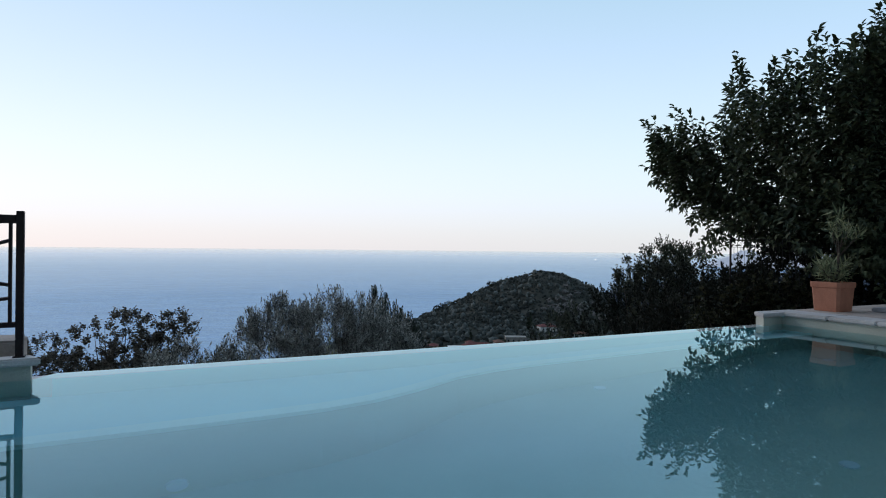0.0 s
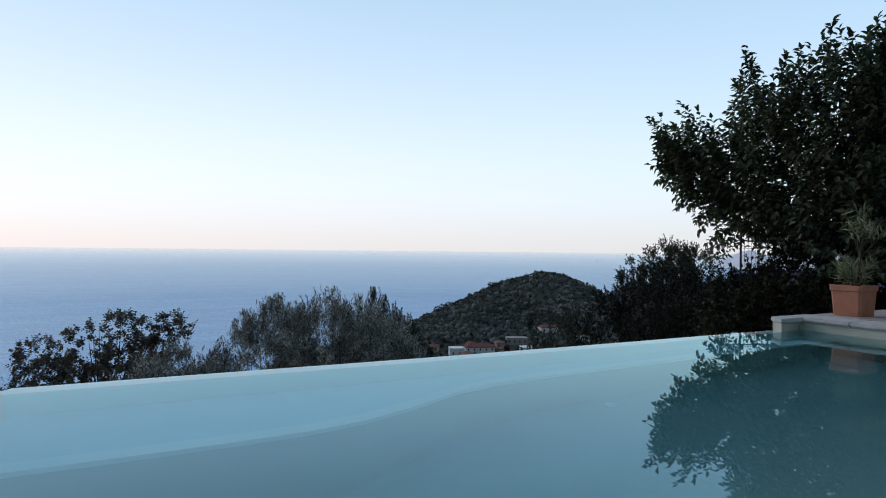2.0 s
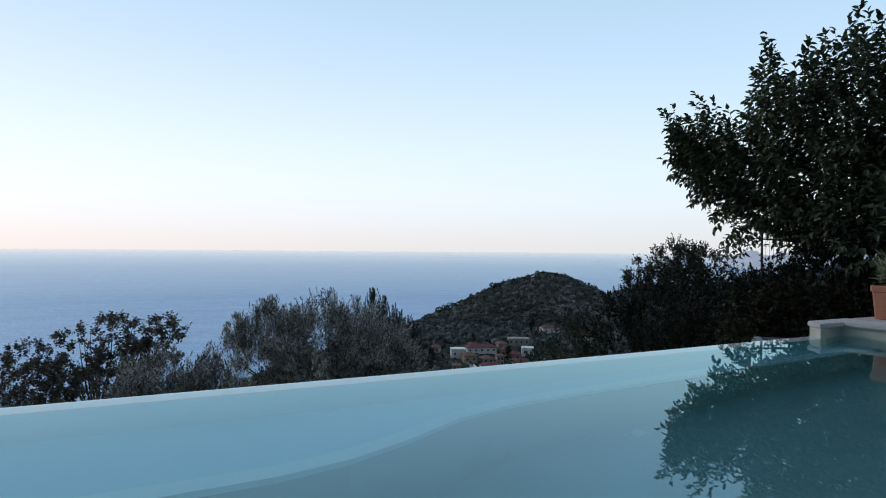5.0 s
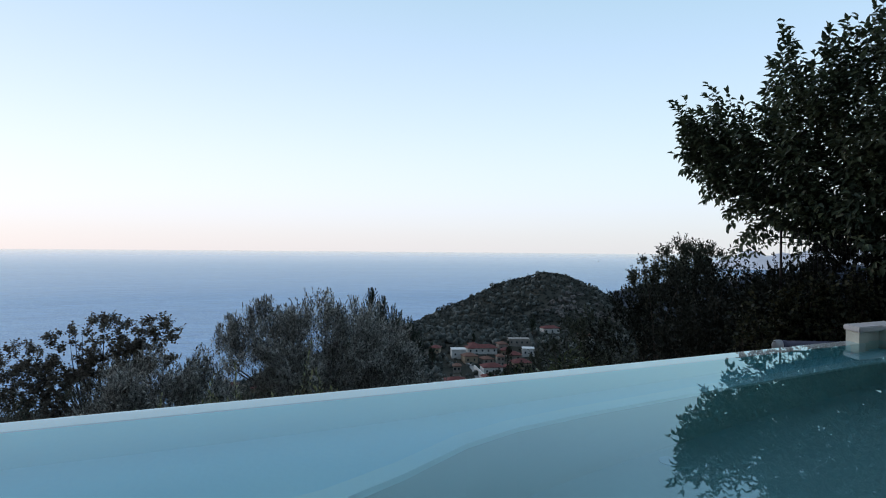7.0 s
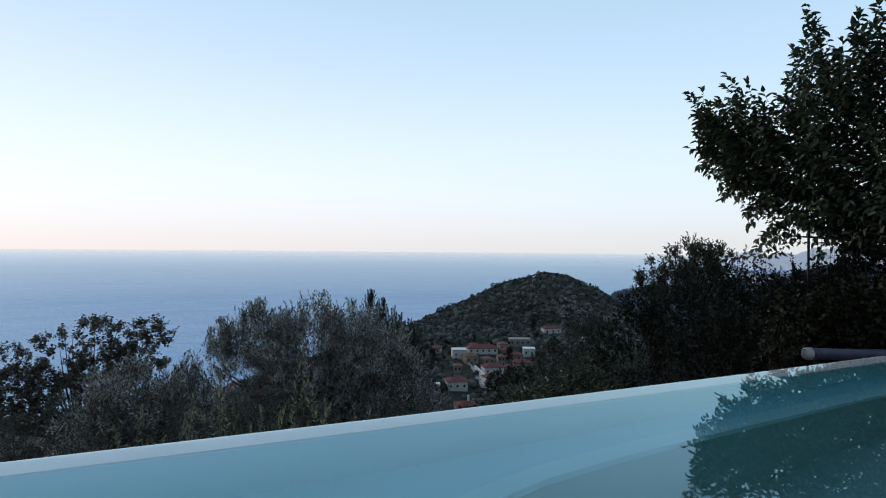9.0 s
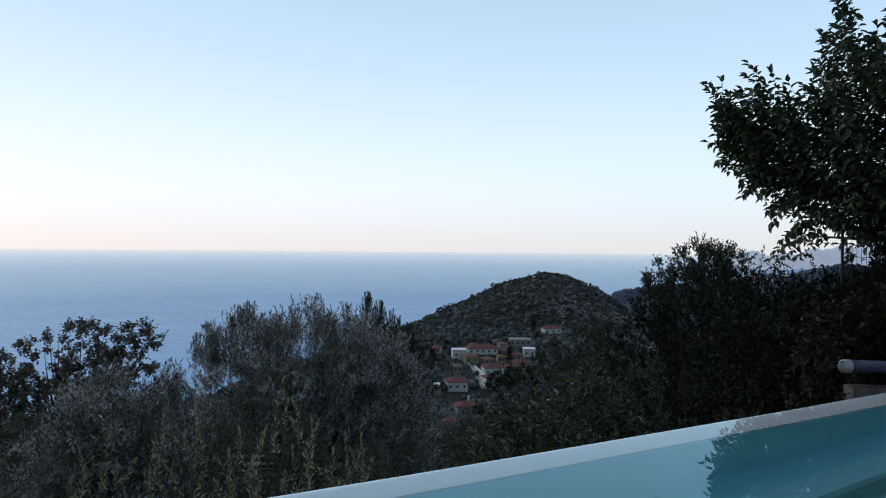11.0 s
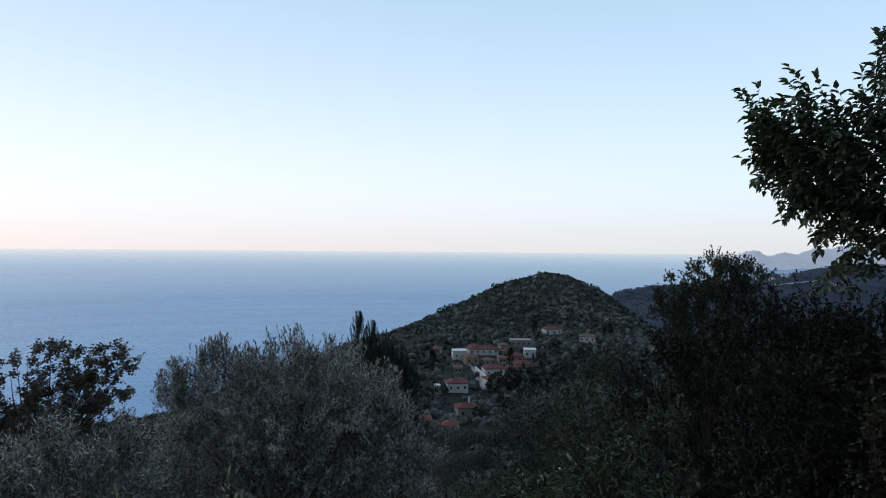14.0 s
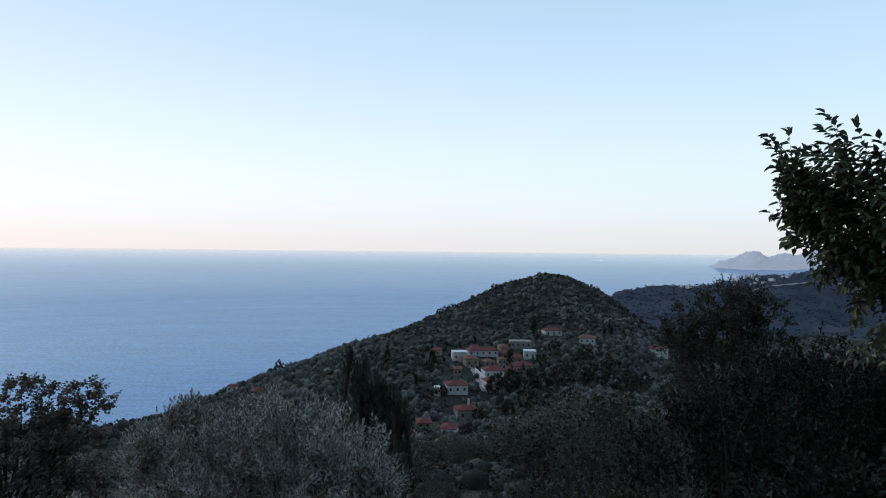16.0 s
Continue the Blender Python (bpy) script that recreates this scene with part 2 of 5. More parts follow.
sr.color_ramp.elements[0].position, sr.color_ramp.elements[1].position = 0.3, 0.7
sr.color_ramp.elements[0].color, sr.color_ramp.elements[1].color = (0.042, 0.146, 0.395, 1), (0.082, 0.208, 0.47, 1)
sdif, sgl, sfr, smx = sn.new("ShaderNodeBsdfDiffuse"), sn.new("ShaderNodeBsdfGlossy"), sn.new("ShaderNodeFresnel"), sn.new("ShaderNodeMixShader")
sgl.distribution = "MULTI_GGX"
sgl.inputs["Color"].default_value = (0.74, 0.93, 1.0, 1)
sgl.inputs["Roughness"].default_value, sfr.inputs["IOR"].default_value = 0.5, 1.034
sl.new(sc.outputs["Object"], sm.inputs["Vector"])
sl.new(sc.outputs["Object"], sm2.inputs["Vector"])
sl.new(sm.outputs["Vector"], st.inputs["Vector"])
sl.new(sm2.outputs["Vector"], st2.inputs["Vector"])
sl.new(st.outputs["Fac"], sb.inputs["Height"])
sl.new(st2.outputs["Fac"], sr.inputs["Fac"])
sm3, st3, swv = sn.new("ShaderNodeMapping"), sn.new("ShaderNodeTexNoise"), sn.new("ShaderNodeMix")
sm3.inputs["Scale"].default_value = (0.02, 0.11, 1.0)
st3.inputs["Scale"].default_value, st3.inputs["Detail"].default_value, st3.inputs["Roughness"].default_value = 1.0, 8, 0.7
swv.data_type, swv.blend_type = "RGBA", "OVERLAY"
swv.inputs[0].default_value = 0.8
sl.new(sc.outputs["Object"], sm3.inputs["Vector"])
sl.new(sm3.outputs["Vector"], st3.inputs["Vector"])
sl.new(sr.outputs["Color"], swv.inputs[6])
sl.new(st3.outputs["Fac"], swv.inputs[7])
sl.new(swv.outputs[2], sdif.inputs["Color"])
sl.new(sb.outputs["Normal"], sdif.inputs["Normal"])
smax = sn.new("ShaderNodeMath")
smax.operation = "MULTIPLY_ADD"
smax.inputs[1].default_value, smax.inputs[2].default_value = 0.6, -0.01
sl.new(st.outputs["Fac"], smax.inputs[0])
sl.new(smax.outputs[0], smx.inputs[0])
ssheen, smx2 = sn.new("ShaderNodeBsdfGlossy"), sn.new("ShaderNodeMixShader")
ssheen.inputs["Roughness"].default_value, ssheen.inputs["Color"].default_value = 0.06, (0.96, 1, 1, 1)
sl.new(sfr.outputs[0], smx2.inputs[0])
sl.new(smx.outputs[0], smx2.inputs[1])
sl.new(ssheen.outputs[0], smx2.inputs[2])
sl.new(sdif.outputs[0], smx.inputs[1])
sl.new(sgl.outputs[0], smx.inputs[2])
sl.new(smx2.outputs[0], sn["Material Output"].inputs["Surface"])

# ---- mesh helpers ----
rng = np.random.default_rng(7)


def mesh_of(name, V, F, material, smooth=False):
    """A mesh from vertices and faces that all have the same number of corners."""
    V, F = np.asarray(V, np.float32), np.asarray(F, np.int32)
    me = bpy.data.meshes.new(name)
    k = F.shape[1]
    me.vertices.add(len(V))
    me.vertices.foreach_set("co", V.ravel())
    me.loops.add(F.size)
    me.loops.foreach_set("vertex_index", F.ravel())
    me.polygons.add(len(F))
    me.polygons.foreach_set("loop_start", np.arange(0, F.size, k, dtype=np.int32))
    if smooth:
        me.polygons.foreach_set("use_smooth", np.ones(len(F), bool))
    me.update(calc_edges=True)
    me.materials.append(material)
    return me


def under(ob, parent, label=""):
    ob.parent = parent
    if label:
        ob["label"] = label
    return ob


def part(name, bm, material, parent=None, label="", smooth=False):
    me = bpy.data.meshes.new(name)
    bm.to_mesh(me)
    bm.free()
    me.materials.append(material)
    if smooth:
        me.polygons.foreach_set("use_smooth", np.ones(len(me.polygons), bool))
    ob = new(name, me)
    return under(ob, parent, label) if parent else ob


def empty(name, m=None):
    ob = new(name)
    ob.empty_display_size = 0.2
    if m is not None:
        ob.matrix_world = m
    return ob


def box(x0, y0, z0, x1, y1, z1, bevel=0.0, bm=None):
    bm2 = bmesh.new()
    bmesh.ops.create_cube(bm2, size=1, matrix=Matrix.LocRotScale(((x0 + x1) / 2, (y0 + y1) / 2, (z0 + z1) / 2), None, (x1 - x0, y1 - y0, z1 - z0)))
    if bevel:
        bmesh.ops.bevel(bm2, geom=bm2.edges[:], offset=bevel, segments=2, affect="EDGES")
    if bm is None:
        return bm2
    me = bpy.data.meshes.new("tmp")
    bm2.to_mesh(me)
    bm2.free()
    bm.from_mesh(me)
    bpy.data.meshes.remove(me)
    return bm


def prism(points, z0, z1):
    """An upright prism over a plan outline."""
    bm = bmesh.new()
    f = bm.faces.new([bm.verts.new((x, y, z0)) for x, y in points])
    up = bmesh.ops.extrude_face_region(bm, geom=[f])
    bmesh.ops.translate(bm, verts=[v for v in up["geom"] if isinstance(v, bmesh.types.BMVert)], vec=(0, 0, z1 - z0))
    bmesh.ops.recalc_face_normals(bm, faces=bm.faces[:])
    return bm


def bar(a, b, r, sides=6, bm=None, r2=None):
    """A round bar from a to b."""
    a, b = Vector(a), Vector(b)
    bm = bm or bmesh.new()
    m = Matrix.Translation((a + b) / 2) @ (b - a).to_track_quat("Z", "Y").to_matrix().to_4x4()
    bmesh.ops.create_cone(bm, cap_ends=True, segments=sides, radius1=r, radius2=r if r2 is None else r2, depth=(b - a).length, matrix=m)
    return bm


def tubes(runs, sides=5):
    """Tapered tubes along runs of points with radii: vertices and quads."""
    V, F, base = [], [], 0
    ring = np.linspace(0, 2 * np.pi, sides, endpoint=False)
    for P, R in runs:
        P, R = np.asarray(P, float), np.asarray(R, float)
        T = np.gradient(P, axis=0)
        T /= np.linalg.norm(T, axis=1, keepdims=True) + 1e-9
        ref = np.where(np.abs(T[:, 2:3]) > 0.9, [[1.0, 0, 0]], [[0, 0, 1.0]])
        A = np.cross(T, ref)
        A /= np.linalg.norm(A, axis=1, keepdims=True) + 1e-9
        B = np.cross(T, A)
        V.append((P[:, None] + R[:, None, None] * (A[:, None] * np.cos(ring)[None, :, None] + B[:, None] * np.sin(ring)[None, :, None])).reshape(-1, 3))
        i, j = np.meshgrid(np.arange(len(P) - 1), np.arange(sides), indexing="ij")
        k = (j + 1) % sides
        F.append(base + np.stack([i * sides + j, i * sides + k, (i + 1) * sides + k, (i + 1) * sides + j], -1).reshape(-1, 4))
        base += len(P) * sides
    return np.concatenate(V), np.concatenate(F)


def blades(P, D, length, width, broad=False, flat=0.5):
    """Leaves at P along D: pointed ovals folded on the midrib, or slim blades."""
    n = len(P)
    D = D / (np.linalg.norm(D, axis=1, keepdims=True) + 1e-9)
    N = rng.normal(size=(n, 3)) + (0, 0, 2.2 * flat)
    S = np.cross(D, N)
    S /= np.linalg.norm(S, axis=1, keepdims=True) + 1e-9
    U = np.cross(S, D)
    L = (length * rng.uniform(0.65, 1.2, n))[:, None]
    W = L * width / length * 0.5
    if broad:
        V = np.stack([P, P + D * L * 0.3 + S * W + U * W * 0.25, P + D * L * 0.68 + S * W * 0.75 + U * W * 0.1, P + D * L - U * L * 0.15,
                      P + D * L * 0.68 - S * W * 0.75 + U * W * 0.1, P + D * L * 0.3 - S * W + U * W * 0.25], 1)
        F = np.arange(n)[:, None, None] * 6 + np.array([[0, 1, 2, 3], [0, 3, 4, 5]])
        return V.reshape(-1, 3), F.reshape(-1, 4)
    V = np.stack([P, P + D * L * 0.5 + S * W, P + D * L, P + D * L * 0.5 - S * W], 1)
    return V.reshape(-1, 3), (np.arange(n)[:, None] * 4 + np.arange(4)).reshape(-1, 4)


def merge(pieces):
    V, F, base = [], [], 0
    for v, f in pieces:
        V.append(v)
        F.append(f + base)
        base += len(v)
    return np.concatenate(V), np.concatenate(F)


def unit(v):
    return v / (np.linalg.norm(v, axis=-1, keepdims=True) + 1e-9)


def plant(name, base, fork, tips, leaf, leaf_mat, twigs=9, per=12, twig_len=0.5, trunk_r=0.12, up=0.5, broad=False, bark=BARK, droop=0.0, flat=0.5, inner=0.25, fill=(), label="", category="", group=""):
    """A tree or shrub: a trunk from base to fork, a limb to each tip, twigs along the limbs and leaves along the twigs."""
    base, fork, tips = np.array(base, float), np.array(fork, float), np.asarray(tips, float)
    tips = tips - unit(tips - fork) * twig_len * 0.6
    runs = []
    t = np.linspace(0, 1, 7)[:, None]
    bend = rng.normal(0, 0.05, 3) * np.linalg.norm(fork - base)
    trunk = base * (1 - t) + fork * t + bend * np.sin(t * np.pi)
    wood = [(trunk, np.linspace(trunk_r * 1.25, trunk_r * 0.8, 7))]
    P, D = [], []
    for tip in tips:
        start = base + (fork - base) * rng.uniform(0.72, 1.0)
        mid = (start + tip) / 2 + rng.normal(0, 0.08, 3) * np.linalg.norm(tip - start) + (0, 0, 0.1 * np.linalg.norm(tip - start))
        s = np.linspace(0, 1, 6)[:, None]
        limb = start * (1 - s) ** 2 + 2 * mid * s * (1 - s) + tip * s**2
        wood.append((limb, np.linspace(trunk_r * (0.45 if len(tips) < 60 else 0.28), 0.005, 6)))
        at = np.sqrt(rng.uniform(inner**2, 1.0, twigs))
        at[-1] = 1.0
        for q in at:
            i = min(int(q * 5), 4)
            p = limb[i] + (limb[i + 1] - limb[i]) * (q * 5 - i)
            tan = unit(limb[i + 1] - limb[i])
            d = unit(tan * 0.9 + rng.normal(0, 0.7, 3) + np.array([0, 0, up]))
            if q == 1.0:
                d = unit(tan + np.array([0, 0, up]) * 0.5)
            ln = twig_len * rng.uniform(0.6, 1.3)
            if rng.random() < 0.3 or q == 1.0:
                e = np.linspace(0, 1, 3)[:, None]
                tw = p + d * ln * e + np.array([0, 0, -droop * ln]) * e**2
                runs.append((tw, np.linspace(0.004, 0.0015, 3)))
            k = rng.uniform(0.08, 1.0, per)
            pos = p + d * ln * k[:, None] + np.array([0, 0, -droop * ln]) * k[:, None] ** 2
            P.append(pos + rng.normal(0, leaf[0] * 0.08, (per, 3)))
            D.append(unit(d * 0.7 + rng.normal(0, 0.65, (per, 3)) + np.array([0, 0, -droop])))
    for centre, radii, sprigs, many in fill:
        # short sprigs over an uneven shell
        g = unit(rng.normal(size=(max(24, sprigs // 9), 3)))
        g = g[g[:, 2] > -0.6]
        k = rng.integers(0, len(g), sprigs)
        d = unit(g[k] + rng.normal(0, 0.085, (sprigs, 3)))
        w = np.sin(d @ rng.normal(0, 5, (3, 3)) + rng.uniform(0, 6, 3)).sum(1, keepdims=True) * 0.055 + np.sin(d @ rng.normal(0, 12, (3, 2)) + rng.uniform(0, 6, 2)).sum(1, keepdims=True) * 0.03
        p = np.asarray(centre) + d * (rng.uniform(0.78, 1.0, len(g))[k][:, None] + rng.uniform(-0.12, 0.06, (sprigs, 1)) + w) * np.asarray(radii)
        a = unit(d * 0.5 + rng.normal(0, 0.35, d.shape) + np.array([0, 0, up]))
        k = rng.uniform(0.0, 1.0, (len(d), many, 1)) * twig_len * rng.uniform(0.5, 1.1, (len(d), 1, 1))
        P.append((p[:, None] + a[:, None] * k).reshape(-1, 3) + rng.normal(0, leaf[0] * 0.1, (len(d) * many, 3)))
        D.append(unit(np.repeat(a, many, 0) * 0.8 + rng.normal(0, 0.42, (len(d) * many, 3))))
    thing = empty(name)
    thing.location = base
    V, F = merge([tubes(wood[:1], 8), tubes(wood[1:], 4)])
    w = under(new("trunk", mesh_of("trunk", V - base, F, bark, True)), thing)
    V, F = tubes(runs, 3)
    tagged(under(new("branching", mesh_of("branching", V - base, F, bark)), thing), kind="stuff")
    P, D = np.concatenate(P), np.concatenate(D)
    V, F = blades(P, D, leaf[0], leaf[1], broad, flat)
    tagged(under(new("crown", mesh_of("crown", V - base, F, leaf_mat)), thing), kind="stuff")
    return tagged(thing, label, category, group)


def dome_tips(centre, radii, n, low=-0.4, lump=0.18, top=0.0):
    """Limb tips over an uneven dome."""
    d = unit(rng.normal(size=(n * 3, 3)))
    d = d[d[:, 2] > low][:n]
    r = 1 + rng.normal(0, lump, (len(d), 1))
    r = np.where(rng.random((len(d), 1)) < 0.25, r * rng.uniform(0.5, 0.85, (len(d), 1)), r)
    tips = np.asarray(centre) + d * r * np.asarray(radii)
    tips[:, 2] += top * rng.random(len(d)) * np.clip(d[:, 2], 0, 1)
    return tips


def leaves(P, D, U, length, width, narrow=False, curl=0.3):
    """Leaves at P along D with their upper side towards U: curled ovals folded on the midrib, or slim blades."""
    n = len(P)
    D = unit(D)
    S = unit(np.cross(D, U))
    U = np.cross(S, D)
    L = (length * rng.uniform(0.65, 1.15, n))[:, None]
    W = L * width / length * 0.5
    if narrow:
        V = np.stack([P, P + D * L * 0.45 + S * W, P + D * L - U * L * curl * 0.4, P + D * L * 0.45 - S * W], 1)
        return V.reshape(-1, 3), (np.arange(n)[:, None] * 4 + np.arange(4)).reshape(-1, 4)
    blunt = 0.92 if width > 0.8 * length else 0.62
    mid, tip = P + D * L * 0.32, P + D * L * 0.72 - U * L * curl * 0.3
    V = np.stack([P, mid + S * W + U * W * 0.35, tip + S * W * blunt + U * W * 0.2, P + D * L - U * L * curl, tip - S * W * blunt + U * W * 0.2, mid - S * W + U * W * 0.35], 1)
    F = np.arange(n)[:, None, None] * 6 + np.array([[0, 1, 2, 3], [0, 3, 4, 5]])
    return V.reshape(-1, 3), F.reshape(-1, 4)


def spray(starts, ends, spacing, spread=0.8, hang=0.2, bow=0.1, bare=0.08):
    """Leaf places, directions and upper sides set spirally along shoots, and the shoots' own runs."""
    P, D, U, runs = [], [], [], []
    for a, b in zip(np.asarray(starts, float), np.asarray(ends, float)):
        ln = np.linalg.norm(b - a)
        n = max(4, int(ln / spacing))
        k = np.linspace(bare, 1, n)[:, None]
        sag = (rng.normal(0, 1, 3) + (0, 0, -0.4)) * bow * ln
        run = a + (b - a) * k + sag * np.sin(k * np.pi)
        t = unit(b - a)
        A = unit(np.cross(t, rng.normal(0, 0.3, 3) + (0.3, 0.2, 1)))
        B = np.cross(A, t)
        turn = (np.arange(n) * 2.4 + rng.uniform(0, 6.28))[:, None]
        out = A * np.cos(turn) + B * np.sin(turn)
        near = np.clip((1 - k) * 4, 0.25, 1)
        P.append(run)
        D.append(unit(t * (1 - spread * near) + out * spread * near + rng.normal(0, 0.16, (n, 3)) + np.array([0, 0, -hang])))
        U.append(unit(t * 0.5 + np.array([0, 0, 1.0]) + rng.normal(0, 0.3, (n, 3))))
        runs.append((np.stack([a, (a + b) / 2 + sag, b]), np.linspace(0.0045, 0.0015, 3)))
    return np.concatenate(P), np.concatenate(D), np.concatenate(U), runs


def clumps(centre, radii, count, each, length, up=0.6, low=-0.35, loose=0.1, tight=0.35):
    """Starts and ends of short shoots, gathered in clumps over an uneven ellipsoid."""
    g = unit(rng.normal(size=(count * 4, 3)))
    g = g[g[:, 2] > low][:count]
    r = rng.uniform(0.74, 1.04, (len(g), 1))
    c = np.asarray(centre) + g * r * np.asarray(radii)
    k = np.repeat(np.arange(len(g)), each)
    a = c[k] + rng.normal(0, loose, (len(k), 3))
    d = unit(g[k] * 0.55 + rng.normal(0, tight, (len(k), 3)) + np.array([0, 0, up]))
    return a, a + d * length * rng.uniform(0.55, 1.2, (len(k), 1))


def spray_plant(name, base, fork, starts, ends, spacing, leaf, leaf_mat, limbs=14, trunk_r=0.1, narrow=True, spread=0.7, hang=0.1, bow=0.08, curl=0.2, loose=0, twigs=1, label="", category="", group=""):
    """A tree or shrub: trunk, limbs out to its shoots, and leaves set along each shoot."""
    base, fork, starts, ends = (np.asarray(q, float) for q in (base, fork, starts, ends))
    P, D, U, runs = spray(starts, ends, spacing, spread, hang, bow)
    t = np.linspace(0, 1, 7)[:, None]
    wood = [(base * (1 - t) + fork * t + rng.normal(0, 0.04, 3) * np.linalg.norm(fork - base) * np.sin(t * np.pi), np.linspace(trunk_r * 1.25, trunk_r * 0.8, 7))]
    for i in np.unique(np.linspace(0, len(starts) - 1, min(limbs, len(starts))).astype(int)):
        a, b = base + (fork - base) * rng.uniform(0.75, 1.0), starts[i]
        m = (a + b) / 2 + rng.normal(0, 0.06, 3) * np.linalg.norm(b - a) + (0, 0, 0.08 * np.linalg.norm(b - a))
        k = np.linspace(0, 1, 6)[:, None]
        wood.append((a * (1 - k) ** 2 + 2 * m * k * (1 - k) + b * k**2, np.linspace(trunk_r * 0.4, 0.005, 6)))
    thing = empty(name)
    thing.location = base
    V, F = merge([tubes(wood[:1], 8)] + [tubes([w], 4) for w in wood[1:]])
    under(new("trunk", mesh_of("trunk", V - base, F, BARK, True)), thing)
    V, F = tubes(runs[::twigs], 3)
    tagged(under(new("branching", mesh_of("branching", V - base, F, BARK)), thing), kind="stuff")
    keep = np.ones(len(P), bool)
    if loose:
        # the outermost leaves, one by one
        first = np.sort(rng.choice(np.argsort(P[:, 0])[: loose * 3], loose, replace=False))
        one = mesh_of("leaf", *leaves(np.zeros((1, 3)), np.array([[0, 1.0, 0]]), np.array([[0, 0, 1.0]]), leaf[0], leaf[1], narrow, curl), leaf_mat)
        for k in first:
            S = unit(np.cross(D[k], U[k]))
            m = Matrix(np.column_stack([S, D[k], np.cross(S, D[k])]).tolist()).to_4x4()
            under(new("leaf", one), thing).matrix_local = Matrix.Translation(Vector(P[k] - base)) @ m @ Matrix.Scale(rng.uniform(0.85, 1.2), 4)
        keep[first] = False
    V, F = leaves(P[keep], D[keep], U[keep], leaf[0], leaf[1], narrow, curl)
    tagged(under(new("crown", mesh_of("crown", V - base, F, leaf_mat)), thing), kind="stuff")
    return tagged(thing, label, category, group)


# ---- the pool's own plan: a along the overflow edge (0 at its far corner), b from the edge into the pool ----
PU, PV, PO = Vector((0.8955, 0.4450, 0)), Vector((0.4450, -0.8955, 0)), Vector((4.03, 6.97, 0))
POOL = Matrix(((PU.x, -PV.x, 0, PO.x), (PU.y, -PV.y, 0, PO.y), (0, 0, 1, 0), (0, 0, 0, 1)))  # local x = a, local y = -b


# ---- land: one sheet around the terrace, falling to the sea ----
EYE = np.array([0.6, 5.0])
COLS = np.array([-900, -300, 200, 350, 500, 620, 720, 790, 850, 900, 965, 1010, 1060, 1110, 1160, 1250, 1400, 1520, 1800, 2600], float)
CREST_Y = np.array([800, 790, 776, 718, 652, 613, 584, 550, 521, 500, 483, 489, 514, 549, 582, 600, 600, 600, 600, 560], float)
CREST_R = np.array([400, 400, 405, 440, 470, 500, 530, 555, 575, 590, 600, 600, 590, 570, 540, 520, 520, 520, 520, 400], float)
RIDGE_Y = np.array([900, 900, 900, 900, 900, 900, 900, 900, 900, 640, 600, 560, 521, 510, 508, 500, 481, 468, 455, 440], float)


def land(px, r):
    """Height over a column (a direction, as tangent * 1060 + 784) and a distance from the terrace."""
    cy, cr, ry = (np.interp(px, COLS, k) for k in (CREST_Y, CREST_R, RIDGE_Y))
    lean = 0.00995 * (px - 784)
    cz = 2.0 - (cy - 441 - lean) / 1060 * cr
    rz = 2.0 - (ry - 441 - lean) / 1060 * 1350
    flank = np.interp(px, [-300, 200, 350, 500, 620, 700], [-20, -20, -12, -5, -1, 0])
    R = [0, 5, 9, 14, 25, 60, 120, 200, 270, 330, 420]
    Z = [-2.7, -2.7, -3.9, -5.5, -9.0, -19, -35, -53 + flank * 0.4, -67 + flank, -66 + flank * 1.6, -58 + flank * 2.2]
    dip = np.clip((px - 640) / 60, 0, 1) * np.clip((1010 - px) / 60, 0, 1)
    for k, deep in ((6, -3), (7, -8), (8, -8), (9, -2)):
        Z[k] = Z[k] + deep * dip
    right = np.clip((px - 1100) / 120, 0, 1)
    Z[9] = Z[9] * (1 - right) + -70 * right
    Z[10] = np.minimum(Z[10], 2.0 - (cy + 7 - 441 - lean) / 1060 * 420) * (1 - right) + -80 * right
    z = np.zeros_like(r) + Z[0]
    for (r0, z0), (r1, z1) in zip(zip(R, Z), list(zip(R, Z))[1:]):
        k = np.clip((r - r0) / (r1 - r0), 0, 1)
        z = np.where(r >= r0, z0 + (z1 - z0) * k, z)
    far = np.clip((px - 1040) / 50, 0, 1)
    last = [(420 + 0 * cr, Z[10]), (np.maximum(cr, 421), cz), (cr + 60, cz - 9 - 0.1 * np.abs(cz)), (cr + 330, -155 + 37 * far), (1000 + 0 * cr, -165 + 53 * far), (1350 + 0 * cr, -175 * (1 - far) + rz * far), (1500 + 0 * cr, -180 * (1 - far) + (rz - 25) * far), (2000 + 0 * cr, -150 + 0 * cr), (6000 + 0 * cr, -260 + 0 * cr)]
    for (r0, z0), (r1, z1) in zip(last, last[1:]):
        k = np.clip((r - r0) / (r1 - r0), 0, 1)
        k = k * k * (3 - 2 * k) if z1 is cz else k
        z = np.where(r >= r0, z0 + (z1 - z0) * k, z)
    return z


def bumps(x, y):
    a = np.sin(x * 0.031 + 1.3 * np.sin(y * 0.017)) * np.cos(y * 0.027 + 0.7) + 0.5 * np.sin(x * 0.083 + y * 0.05 + 2) * np.cos(y * 0.071 - x * 0.03)
    return a + 0.35 * np.sin(x * 0.21 + np.sin(y * 0.13) * 2) * np.cos(y * 0.19 + x * 0.05)


